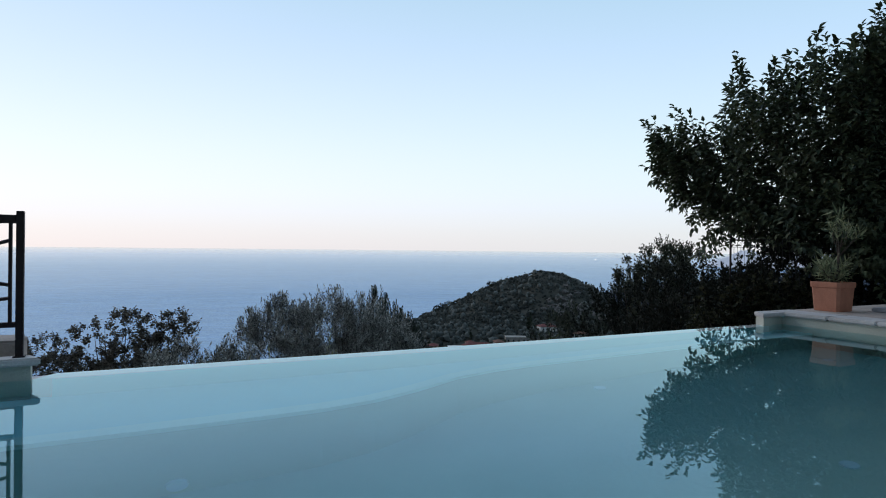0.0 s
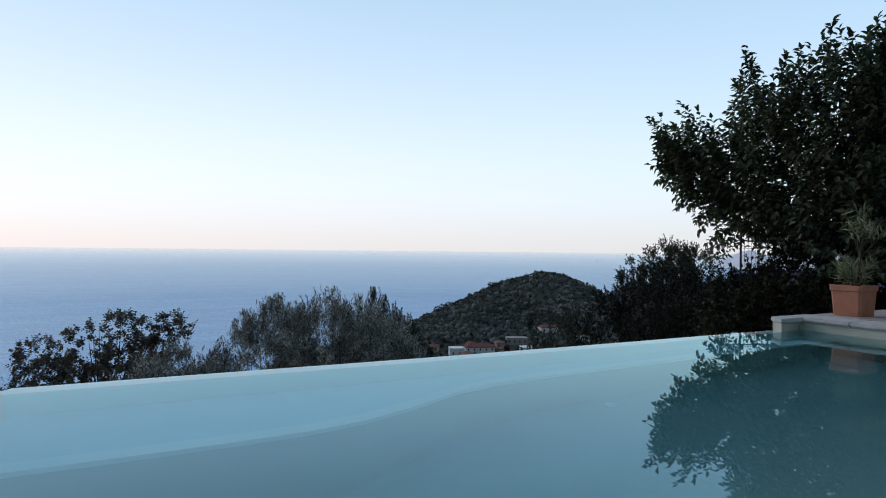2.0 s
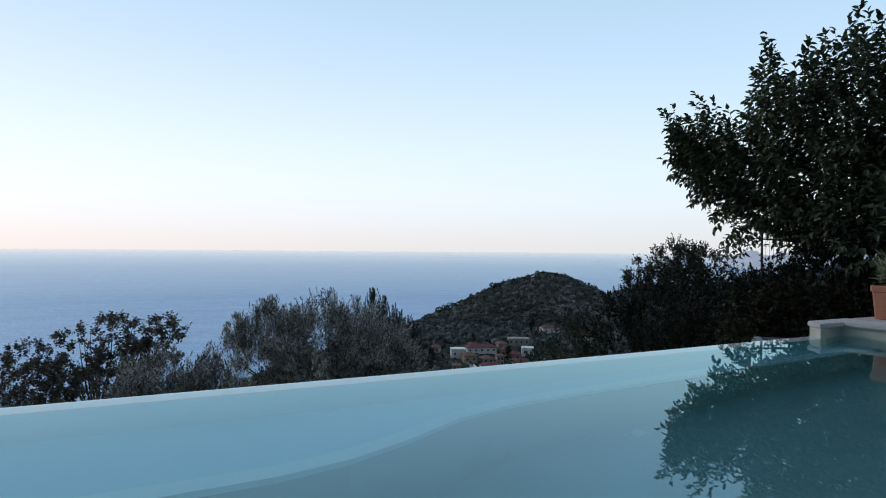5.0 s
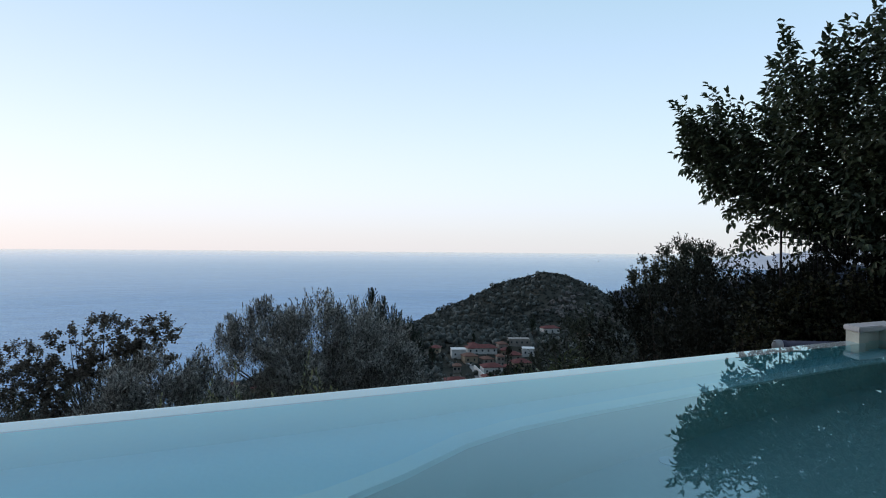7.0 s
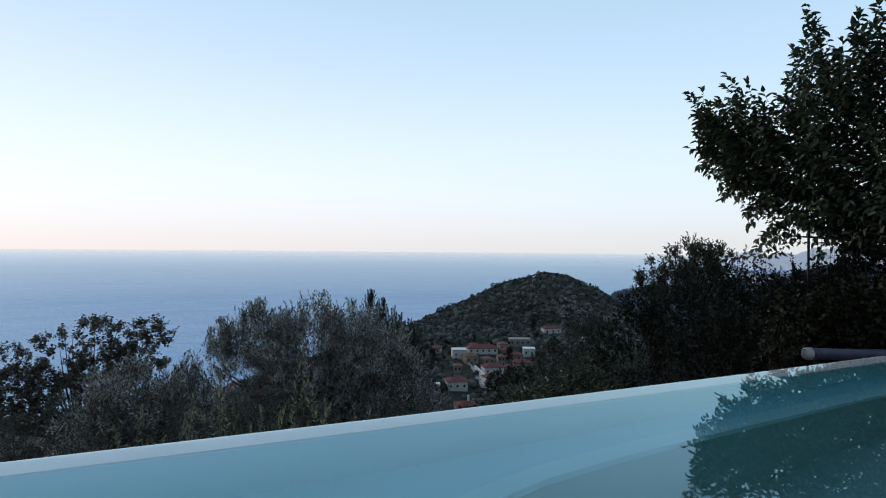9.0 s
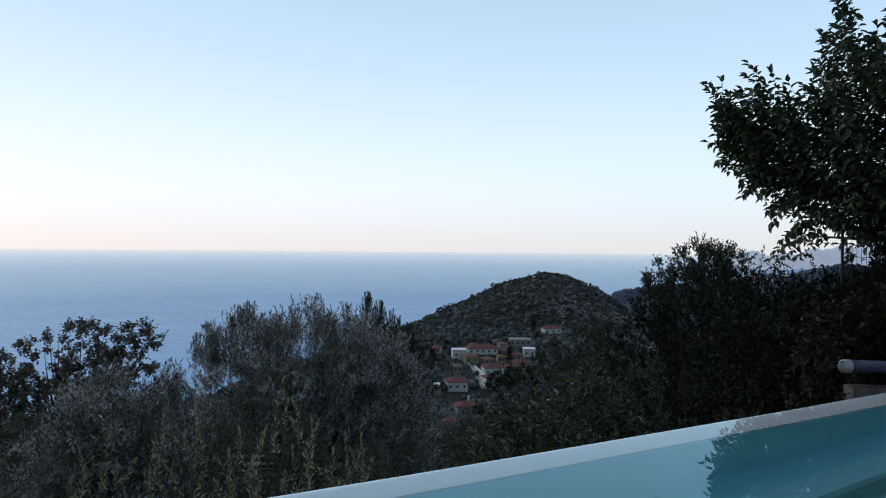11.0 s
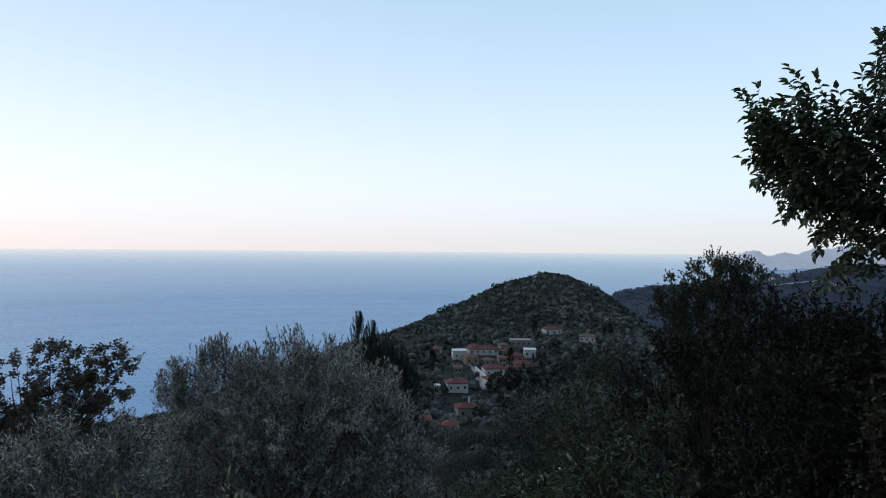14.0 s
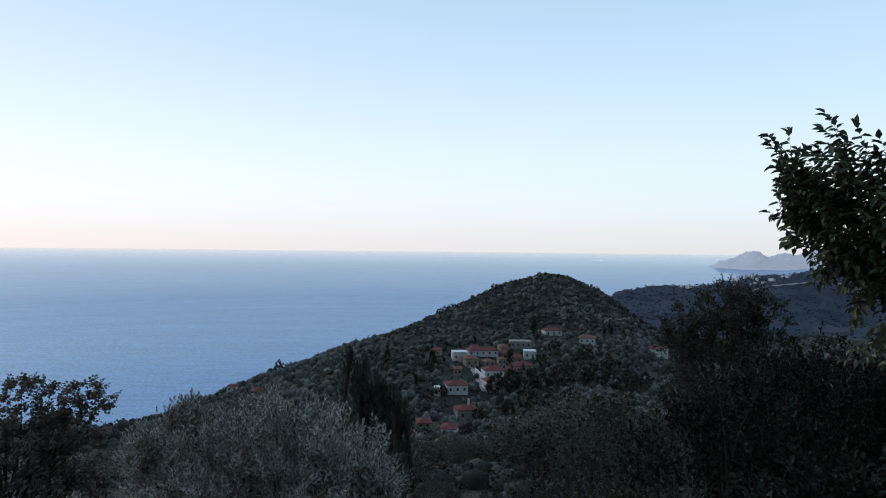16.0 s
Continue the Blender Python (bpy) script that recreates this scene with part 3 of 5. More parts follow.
def land_at(x, y):
    """Height of the land at a place, on all sides of the terrace."""
    dx, dy = np.asarray(x, float) - EYE[0], np.asarray(y, float) - EYE[1]
    r = np.hypot(dx, dy)
    ahead = dy / np.maximum(r, 1e-6)
    px = 784 + 1060 * dx / np.maximum(dy, 1e-3 + 0.3 * r)
    front = land(np.clip(px, -900, 2600), np.where(ahead > 0.3, np.minimum(dy, r), r))
    behind = -2.7 + np.clip(r - 12, 0, None) * 0.22
    k = np.clip((ahead + 0.05) / 0.35, 0, 1)
    rough = np.clip((r - 20) / 300, 0, 1) * 2.2 * np.where(r > 900, 2.0, 1.0)
    return front * k + behind * (1 - k) + bumps(dx, dy) * rough * np.where((r > 1700) | (r < 25), 0, 1)


def build_land():
    az = np.concatenate([np.arange(-180, -45, 3.0), np.arange(-45, 45, 0.3), np.arange(45, 180, 3.0)])
    rad = np.concatenate([[0.5, 3, 5, 7], np.geomspace(9, 700, 110), np.geomspace(720, 2600, 40)])
    A, R = np.meshgrid(np.radians(az), rad, indexing="ij")
    X, Y = EYE[0] + R * np.sin(A), EYE[1] + R * np.cos(A)
    V = np.stack([X, Y, land_at(X, Y)], -1).reshape(-1, 3)
    n, m = A.shape
    i, j = np.meshgrid(np.arange(n), np.arange(m - 1), indexing="ij")
    k = (i + 1) % n
    F = np.stack([i * m + j, k * m + j, k * m + j + 1, i * m + j + 1], -1).reshape(-1, 4)
    me = mesh_of("ground", V, F, GROUND, True)
    # beyond 690 m the earth carries the haze in its colour
    me.materials.append(HAZED_GROUND)
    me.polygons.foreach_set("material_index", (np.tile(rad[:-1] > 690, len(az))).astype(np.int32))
    ob = new("ground", me)
    tagged(ob, "steep green and brown hillside falling to the sea", "ground", kind="structure")


build_land()


SEA_R = np.arange(0, 4951, 10.0)
SEA_SLOPE = np.where(SEA_R > 2450, 2.45 * (1 - (SEA_R - 2450) / 2480), np.interp(SEA_R, [900, 1500], [0, 2.45]))
SEA_Z = np.cumsum(np.tan(np.radians(np.clip(SEA_SLOPE, 0.05, 3)))) * 10
SEA_Z = SEA_Z - SEA_Z[-1] - 15 - 6 * np.clip((1500 - SEA_R) / 600, 0, 1)


def sea_z(r):
    """The sea as a very shallow bowl that levels out to the horizon."""
    return np.interp(r, SEA_R, SEA_Z)


def build_sea():
    az = np.radians(np.arange(0, 360, 2.0))
    rad = np.concatenate([[150, 300, 500, 800], np.linspace(950, 4930, 70)])
    A, R = np.meshgrid(az, rad, indexing="ij")
    V = np.stack([EYE[0] + R * np.sin(A), EYE[1] + R * np.cos(A), sea_z(R)], -1).reshape(-1, 3)
    n, m = A.shape
    i, j = np.meshgrid(np.arange(n), np.arange(m - 1), indexing="ij")
    k = (i + 1) % n
    F = np.stack([i * m + j, k * m + j, k * m + j + 1, i * m + j + 1], -1).reshape(-1, 4)
    tagged(new("water", mesh_of("water", V, F, SEA, True)), "calm blue sea reaching to a hazy horizon", "sea", kind="structure")


build_sea()


def build_headland():
    """A far cape of soft hills that runs into the sea."""
    X, Y = np.meshgrid(np.linspace(1480, 3600, 90), np.linspace(3000, 4000, 30), indexing="ij")
    along = (X - 1600) / 1900
    ridge = np.interp(X, [1480, 1550, 1600, 1680, 1740, 1794, 1860, 1940, 2038, 2180, 2331, 2600, 3600], [-125, -92, -70, -42, -18, 4, -8, -20, 2, 18, 34, 40, 60])
    across = np.exp(-(((Y - 3450 - 150 * along) / 260) ** 2))
    Z = -118 + (ridge + 118) * across + bumps(X * 0.25, Y * 0.25) * 5 * across + bumps(X * 1.1 + 40, Y * 0.5) * 14 * across
    n, m = X.shape
    i, j = np.meshgrid(np.arange(n - 1), np.arange(m - 1), indexing="ij")
    F = np.stack([i * m + j, (i + 1) * m + j, (i + 1) * m + j + 1, i * m + j + 1], -1).reshape(-1, 4)
    ob = new("backdrop_headland", mesh_of("backdrop_headland", np.stack([X, Y, Z], -1).reshape(-1, 3) * 0.71, F, HAZED_HEADLAND, True))
    tagged(ob, "distant headland across the sea, hazed grey-blue by colour and glow", "headland", kind="structure")


build_headland()

# ---- pool ----
LIP_A, LIP_B = (-6.9, -5.8, -4.1, -2.0, 0.07), (-0.082, -0.058, -0.006, 0.014, 0.002)  # the edge bows a little


def lip(a):
    return float(np.interp(a, LIP_A, LIP_B))



def pool_box(name, a0, b0, z0, a1, b1, z1, material, parent=None, label="", bevel=0.0):
    ob = part(name, box(a0, -b1, z0, a1, -b0, z1, bevel), material, parent, label)
    if parent is None:
        ob.matrix_world = POOL
    return ob


def pool_prism(name, outline, z0, z1, material, parent=None):
    ob = part(name, prism([(a, -b) for a, b in outline], z0, z1), material, parent)
    if parent is None:
        ob.matrix_world = POOL
    return ob


pool = empty("pool", POOL)
tagged(pool, "infinity pool with pale plastered overflow edge and teal lining", "pool", kind="structure")
pool_box("pool_floor", -9.5, 0.1, -1.6, 0.6, 5.6, -1.35, DIMMED_LINING, pool)
LIP_RUN = [float(q) for q in np.linspace(-6.9, 0.07, 30)]
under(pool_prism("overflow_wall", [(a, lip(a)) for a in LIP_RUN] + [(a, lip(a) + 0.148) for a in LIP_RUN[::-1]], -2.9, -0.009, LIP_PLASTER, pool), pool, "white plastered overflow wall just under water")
# sloping spillway outside the overflow edge
bm = bmesh.new()
rings = [[bm.verts.new((a, y - lip(a), z)) for y, z in ((0.002, -0.03), (0.3, -0.185 + 0.006 * math.sin(a * 3)), (0.62 + 0.012 * math.sin(a * 7), -0.345), (0.645 + 0.015 * math.sin(a * 11 + 1), -0.365), (0.64, -0.55), (0.002, -0.55))] for a in np.linspace(-6.9, -0.16, 90)]
for r0, r1 in zip(rings, rings[1:]):
    for i in range(6):
        bm.faces.new((r0[i], r0[(i + 1) % 6], r1[(i + 1) % 6], r1[i]))
bm.faces.new(rings[0]), bm.faces.new(rings[-1][::-1])
bmesh.ops.recalc_face_normals(bm, faces=bm.faces[:])
part("spillway", bm, PLASTER, pool, "white plastered spillway sloping away from the edge")
pool_prism("bench", [(-9.4, 0.12), (-9.4, 0.98), (-5.2, 0.93), (-4.85, 0.88), (-4.5, 0.76), (-4.1, 0.58), (-3.75, 0.5), (-3.3, 0.47), (0.38, 0.44), (0.38, 0.1), (-0.1, 0.1), (-0.1, 0.14), (-2.0, 0.155), (-4.1, 0.135), (-5.8, 0.085), (-6.75, 0.07)], -1.36, -0.5, LINING, pool)
# riser in the same dimmed colour, so its foot does not stand out
pool_prism("bench_face", [(-9.4, 0.9), (-9.4, 0.988), (-5.2, 0.938), (-4.85, 0.888), (-4.5, 0.768), (-4.1, 0.588), (-3.75, 0.508), (-3.3, 0.478), (0.37, 0.448), (0.37, 0.4), (-3.3, 0.43), (-4.1, 0.5), (-5.2, 0.85)], -1.36, -0.565, DIMMED_LINING, pool)
EDGE = [(-9.4, 0.985), (-5.2, 0.935), (-4.85, 0.885), (-4.5, 0.765), (-4.1, 0.585), (-3.75, 0.505), (-3.3, 0.475), (0.36, 0.445)]
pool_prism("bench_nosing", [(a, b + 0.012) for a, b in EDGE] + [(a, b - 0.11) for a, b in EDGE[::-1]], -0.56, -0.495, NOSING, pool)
pool_prism("lining_panel", [(a, lip(a) + 0.15) for a in LIP_RUN[1:-1]] + [(a, lip(a) + 0.158) for a in LIP_RUN[-2:0:-1]], -0.5, -0.03, LINING, pool)
pool_box("side_wall", 0.37, 0.1, -2.9, 0.6, 5.6, 0.092, WALL_CREAM, pool)
pool_prism("pillar", [(-0.015, 0.145), (0.13, 0.145), (0.13, -0.03), (0.1, -0.03)], -2.9, 0.09, WALL_CREAM, pool)
pool_box("pillar_return", 0.13, -0.02, -2.9, 0.6, 0.1, 0.089, WALL_CREAM, pool)
pool_box("wing_wall", -9.5, 0.02, -2.9, -6.77, 0.09, 0.092, WALL_CREAM, pool)
pool_box("left_wall", -9.7, -0.1, -2.9, -9.45, 5.7, 0.092, WALL_CREAM, pool)
pool_box("near_wall", -9.5, 5.5, -2.9, 0.6, 5.75, 0.092, WALL_CREAM, pool)
for a, b, z in ((-2.5, 2.42, -1.345), (-2.76, 0.6, -1.345), (-0.2, 0.95, -1.345)):
    bm = bmesh.new()
    bmesh.ops.create_cone(bm, cap_ends=True, segments=28, radius1=0.055, radius2=0.05, depth=0.018, matrix=Matrix.Translation((a, -b, z)))
    part("floor_inlet", bm, INLET, pool, "round pale blue floor inlet")

bm = bmesh.new()
bmesh.ops.create_cone(bm, cap_ends=True, segments=28, radius1=0.06, radius2=0.055, depth=0.02, matrix=Matrix.Translation((-6.0, -0.96, -1.25)) @ Matrix.Rotation(math.pi / 2, 4, "X"))
part("wall_inlet", bm, INLET, pool, "round pale blue wall inlet")

water = part("water", prism([(a, -b) for a, b in [(-9.45, 0.09), (-6.77, 0.09)] + [(a, lip(a)) for a in LIP_RUN[1:]] + [(-0.015, 0.145), (0.13, 0.145), (0.13, 0.1), (0.37, 0.1), (0.37, 5.5), (-9.45, 5.5)]], -0.001, 0.0), WATER)
bm = bmesh.new()
bm.from_mesh(water.data)
bmesh.ops.delete(bm, geom=[f for f in bm.faces if f.normal.z < 0.5], context="FACES")
bm.to_mesh(water.data)
bm.free()
water.name = "water_pool"
water.matrix_world = POOL
water.visible_shadow = False
tagged(water, "still clear pool water mirroring sky and trees", "water", kind="structure")

# coping stones
coping = empty("coping", POOL)
tagged(coping, "pale bevelled stone coping round the pool", "coping", kind="structure")


def slab_stone(outline):
    bm = prism([(a, -b) for a, b in outline], 0.094, 0.141)
    bmesh.ops.bevel(bm, geom=bm.edges[:], offset=0.01, segments=2, affect="EDGES")
    part("coping_stone", bm, COPING, coping)


slab_stone([(-0.05, 0.165), (0.328, 0.165), (0.328, -0.05), (0.09, -0.05)])
pool_box("coping_stone", 0.333, -0.05, 0.094, 0.72, 0.62, 0.141, COPING, coping, bevel=0.012)
b = 0.625
while b < 5.6:
    pool_box("coping_stone", 0.333, b, 0.094, 0.72, b + 0.47, 0.141, COPING, coping, bevel=0.012)
    b += 0.475
slab_stone([(-6.71, 0.15), (-6.78, 0.01), (-7.31, 0.01), (-7.31, 0.15)])
a = -7.315
while a > -9.6:
    pool_box("coping_stone", a - 0.6, 0.01, 0.094, a, 0.15, 0.141, COPING, coping, bevel=0.012)
    a -= 0.605

deck = empty("pavement_deck", POOL)
tagged(deck, "worn reddish-beige stone paving beside the pool", "paving", kind="structure")
pool_box("bed", 0.725, -0.05, -2.9, 3.59, 5.75, 0.116, GREY_STONE, deck)
for i in range(5):
    for j in range(11):
        pool_box("paver", 0.765 + i * 0.5, -0.03 + j * 0.5, 0.11, 0.765 + i * 0.5 + 0.492, j * 0.5 + 0.462, 0.138, PAVER, deck, bevel=0.006)
near_deck = pool_box("pavement_terrace", -12, 5.76, -2.9, 6, 12, 0.12, PAVER)
tagged(near_deck, "stone terrace behind the pool", "paving", kind="structure")

# unseen wall, added to block sky light from the right of the pool
sky_blocker = pool_box("wall_villa", 2.95, 0.3, -2.9, 3.2, 12.0, 10.5, WALL_CREAM)
tagged(sky_blocker, "unseen added wall that keeps sky light off the pool", "wall", kind="structure")
step = pool_box("stone_step", -9.4, -0.45, -2.9, -6.86, -0.12, 0.215, STEP_STONE, bevel=0.015)
tagged(step, "brown-grey stone parapet behind the pool coping", "parapet", kind="structure")
slab = pool_box("stone_slab", 1.4, 0.5, 0.138, 2.8, 1.3, 0.19, GREY_STONE, bevel=0.012)
tagged(slab, "flat grey stone slab lying on the paving", "slab")

# ---- iron railing on the wing wall ----
rail = empty("railing", POOL @ Matrix.Translation((-6.83, -0.07, 0.142)))
tagged(rail, "dark brown iron railing with a branching pattern", "railing")
for x in (0.0, -1.6):
    part("post", box(x - 0.02, -0.02, 0, x + 0.02, 0.02, 0.879, 0.003), IRON, rail)
    part("post_foot", box(x - 0.032, -0.032, 0, x + 0.032, 0.032, 0.008, 0.002), IRON, rail)
part("top_rail", box(-1.58, -0.018, 0.804, -0.02, 0.018, 0.855, 0.004), IRON, rail)
part("bottom_rail", box(-1.58, -0.012, 0.179, -0.02, 0.012, 0.211, 0.003), IRON, rail)
for x in (-0.049, -1.551):
    part("stile", box(x - 0.009, -0.012, 0.2, x + 0.009, 0.012, 0.81, 0.002), IRON, rail)
NET = [((-0.07, 0.68), (-0.15, 0.655)), ((-0.15, 0.655), (-0.12, 0.8)), ((-0.15, 0.655), (-0.26, 0.58)), ((-0.07, 0.415), (-0.2, 0.44)), ((-0.2, 0.44), (-0.26, 0.58)), ((-0.07, 0.335), (-0.22, 0.31)),
       ((-0.22, 0.31), (-0.2, 0.44)), ((-0.22, 0.31), (-0.3, 0.16)), ((-0.26, 0.58), (-0.42, 0.63)), ((-0.42, 0.63), (-0.4, 0.8)), ((-0.42, 0.63), (-0.56, 0.45)), ((-0.56, 0.45), (-0.5, 0.16)), ((-0.56, 0.45), (-0.8, 0.55)),
       ((-0.8, 0.55), (-0.78, 0.8)), ((-0.8, 0.55), (-0.95, 0.35)), ((-0.95, 0.35), (-0.9, 0.16)), ((-0.95, 0.35), (-1.25, 0.5)), ((-1.25, 0.5), (-1.2, 0.8)), ((-1.25, 0.5), (-1.53, 0.4)), ((-1.25, 0.5), (-1.3, 0.16))]
for (x0, z0), (x1, z1) in NET:
    part("branch_bar", bar((x0 + 0.012, 0, z0 + 0.02), (x1 + 0.012, 0, z1 + 0.02), 0.011, 6), IRON, rail)

# ---- terracotta planter with its plant ----
planter = empty("planter", POOL @ Matrix.Translation((1.1, -0.24, 0.139)) @ Matrix.Diagonal((0.78, 0.78, 1, 1)))
tagged(planter, "square terracotta planter on the stone paving", "planter")
bm = bmesh.new()
rings = []
for w, z in ((0.185, 0.0), (0.188, 0.004), (0.212, 0.275), (0.226, 0.28), (0.228, 0.335), (0.224, 0.34), (0.2, 0.34), (0.196, 0.27)):
    c = w * 0.18
    rings.append([bm.verts.new((x, y, z)) for x, y in ((w, w - c), (w - c, w), (c - w, w), (-w, w - c), (-w, c - w), (c - w, -w), (w - c, -w), (w, c - w))])
for r0, r1 in zip(rings, rings[1:]):
    for i in range(8):
        bm.faces.new((r0[i], r0[(i + 1) % 8], r1[(i + 1) % 8], r1[i]))
bm.faces.new(rings[0][::-1])
part("pot", bm, TERRACOTTA, planter)
part("soil", box(-0.19, -0.19, 0.25, 0.19, 0.19, 0.29, 0.02), SOIL, planter)
pb = POOL @ Vector((1.1, -0.24, 0.426))
k = 16
ang = rng.uniform(0, 6.28, k)
tips = np.array([[pb.x + 0.13 * np.cos(q), pb.y + 0.13 * np.sin(q), pb.z + rng.uniform(0.12, 0.3)] for q in ang])
plant("oleander", pb, (pb.x, pb.y, pb.z + 0.02), tips, (0.13, 0.011), LEAF_SHOOT, 4, 7, 0.1, 0.015, 0.7, inner=0.3, label="spiky green oleander growing in the planter", category="plant")
tips = np.array([[pb.x + x, pb.y + y, pb.z + z] for x, y, z in ((0.1, 0, 0.78), (0.22, 0.05, 0.66), (-0.02, 0.05, 0.72), (0.3, -0.05, 0.6), (0.15, 0.1, 0.86), (0.02, -0.05, 0.6))])
plant("oleander", (pb.x + 0.06, pb.y, pb.z), (pb.x + 0.07, pb.y, pb.z + 0.45), tips, (0.15, 0.017), LEAF_SHOOT, 3, 8, 0.12, 0.014, 0.4, inner=0.75, label="leggy oleander stem with a tuft of narrow leaves", category="plant")

# ---- trees and shrubs below the terrace ----


def foot(x, y):
    return float(land_at(x, y))


# the broad-leaved tree beside the pool
LEADERS = [(4.7, 12.8, 3.54), (4.84, 12.6, 3.58), (5.17, 12.4, 3.74), (5.4, 12.2, 3.57), (5.68, 12.2, 3.4), (5.9, 12.2, 3.35), (5.93, 11.8, 4.0), (6.04, 11.6, 4.6), (6.1, 11.5, 4.4), (6.47, 11.1, 4.3), (6.6, 10.9, 4.25), (6.73, 10.8, 4.4), (6.8, 10.2, 4.6),
           (6.88, 10.2, 4.45), (6.98, 10.1, 4.38), (7.2, 10.0, 4.35), (7.38, 10.0, 4.57), (7.53, 9.8, 4.8), (7.75, 9.9, 4.9), (4.76, 12.7, 2.85), (4.72, 12.6, 3.15), (4.95, 12.5, 3.3)]
FRINGE = [(4.81, 12.4, 2.2), (5.04, 12.2, 1.86), (5.36, 12.1, 1.7), (5.63, 12.4, 1.2), (5.75, 12.3, 1.0), (6.08, 12.5, 0.74), (6.0, 12.6, 0.95), (5.2, 12.3, 1.8), (5.5, 12.2, 1.45), (6.75, 11.6, 0.85), (6.9, 11.3, 0.95), (4.78, 12.6, 2.55), (5.9, 13.0, 0.7)]
SPINE_X = (4.7, 5.2, 5.8, 6.1, 6.5, 6.75, 7.0, 7.5, 9.5)


def broadleaf_tree():
    """A vase of long upright shoots over a hanging fringe."""
    n = 5200
    x = rng.uniform(4.75, 9.4, n)
    y = np.interp(x, SPINE_X, (12.7, 12.3, 12.1, 11.6, 11.1, 10.6, 10.3, 10.0, 10.0))
    hi = np.interp(x, (4.75, 5.2, 5.5, 5.8, 5.92, 6.05, 6.25, 6.5, 6.65, 6.8, 7.0, 7.15, 7.4, 7.6, 9.5), (3.2, 3.4, 3.2, 3.15, 3.7, 4.35, 3.95, 4.15, 4.1, 4.4, 4.15, 4.1, 4.4, 4.6, 5.4))
    lo = np.interp(x, (4.75, 4.85, 5.05, 5.36, 5.6, 6.05, 6.2, 6.3, 6.7, 6.8, 7.0, 7.3, 7.5, 9.5), (2.9, 2.5, 2.25, 2.05, 1.7, 1.2, 1.08, 1.1, 1.0, 0.75, 0.65, 0.65, 0.5, 0.1))
    z = rng.uniform(0.4, 5.4, n)
    deep = rng.uniform(-0.7, 1.0, n) * np.clip((x - 4.6) / 0.9, 0.25, 1)
    away = unit(np.stack([x - 0.5, y - 2.0, 0 * x], -1))
    tip = np.stack([x, y, z], -1) + away * deep[:, None] + np.stack([0 * x, 0 * x, (z - 0.8) * deep / 10], -1)
    tip = tip[(z < hi) & (z > lo)][:1800]
    lead = np.asarray(LEADERS)
    lead = np.concatenate([lead, lead + rng.normal(0, 0.07, lead.shape) - (0, 0, 0.12), lead + rng.normal(0, 0.09, lead.shape) - (0, 0, 0.3)])
    tips = np.concatenate([lead, tip])
    axis = np.stack([np.interp(tips[:, 2], (0, 5), (8.6, 8.2)), np.interp(tips[:, 2], (0, 5), (11.6, 11.0)), 0 * tips[:, 2]], -1)
    flee = unit((tips - axis) * (1, 1, 0))
    d = unit(flee * np.interp(tips[:, 2], (1, 3, 4.5), (0.8, 0.55, 0.22))[:, None] + rng.normal(0, 0.22, tips.shape) + np.stack([0 * x[: len(tips)], 0 * x[: len(tips)], np.interp(tips[:, 2], (0.8, 1.8, 4), (0.15, 0.6, 1.0))], -1))
    tips = tips - flee * 0.08 + (0, 0, 0.02)
    starts = tips - d * rng.uniform(0.6, 1.05, (len(tips), 1))
    low = np.asarray(FRINGE)
    low = np.concatenate([low, low + rng.normal(0, 0.1, low.shape) + (0.08, 0.05, 0.08)])
    back = low + np.stack([np.full(len(low), 0.5), rng.normal(0, 0.15, len(low)), rng.uniform(0.2, 0.5, len(low))], -1)
    spray_plant("broadleaf_tree", (8.8, 12.0, foot(8.8, 12.0)), (8.4, 11.6, 2.3), np.concatenate([starts, back]), np.concatenate([tips, low]), 0.036, (0.13, 0.078), LEAF_BROAD, 60, 0.17, False, 0.78, 0.28, 0.07, 0.32, 300,
                label="dark broad-leaved mulberry tree with drooping leaves", category="tree")


broadleaf_tree()
# dark evergreen behind it
c = np.concatenate([dome_tips((8.95, 22.4, -1.9), (1.75, 1.7, 2.75), 60, -0.5, 0.09), [(8.7, 22.2, 1.3), (8.55, 22.1, 1.2), (9.1, 22.3, 1.1), (9.6, 22.4, 1.05), (9.3, 22.5, 1.15), (7.6, 22.5, 0.5), (7.4, 22.3, 0.45), (10.1, 22.4, 0.75)]])
plant("evergreen_tree", (9.1, 22.5, foot(9.1, 22.5)), (9.1, 22.5, -3.2), c, (0.075, 0.04), LEAF_DARK, 12, 18, 0.34, 0.16, 0.4, inner=0.6, fill=[((8.95, 22.4, -1.9), (1.7, 1.7, 2.65), 1300, 15), ((9.0, 22.3, -3.6), (2.0, 2.0, 2.0), 900, 15), ((8.7, 22.2, 0.15), (0.85, 0.9, 0.95), 420, 13), ((9.6, 22.4, 0.1), (0.95, 0.9, 0.85), 420, 13), ((7.7, 22.3, -0.4), (0.75, 0.7, 0.85), 300, 13), ((8.3, 22.2, -0.6), (1.0, 0.9, 1.1), 300, 13)], label="dense dark evergreen oak on the slope", category="tree")
c = dome_tips((9.8, 19.2, -1.9), (1.8, 1.5, 1.6), 40, -0.6, 0.1)
plant("evergreen_tree", (9.8, 19.2, foot(9.8, 19.2)), (9.8, 19.2, -2.8), c, (0.075, 0.04), LEAF_DARK_SHADED, 12, 16, 0.32, 0.14, 0.3, inner=0.45, fill=[((9.8, 19.2, -1.9), (1.85, 1.5, 1.6), 1100, 14)], label="low dark evergreen oak behind the fence", category="tree")
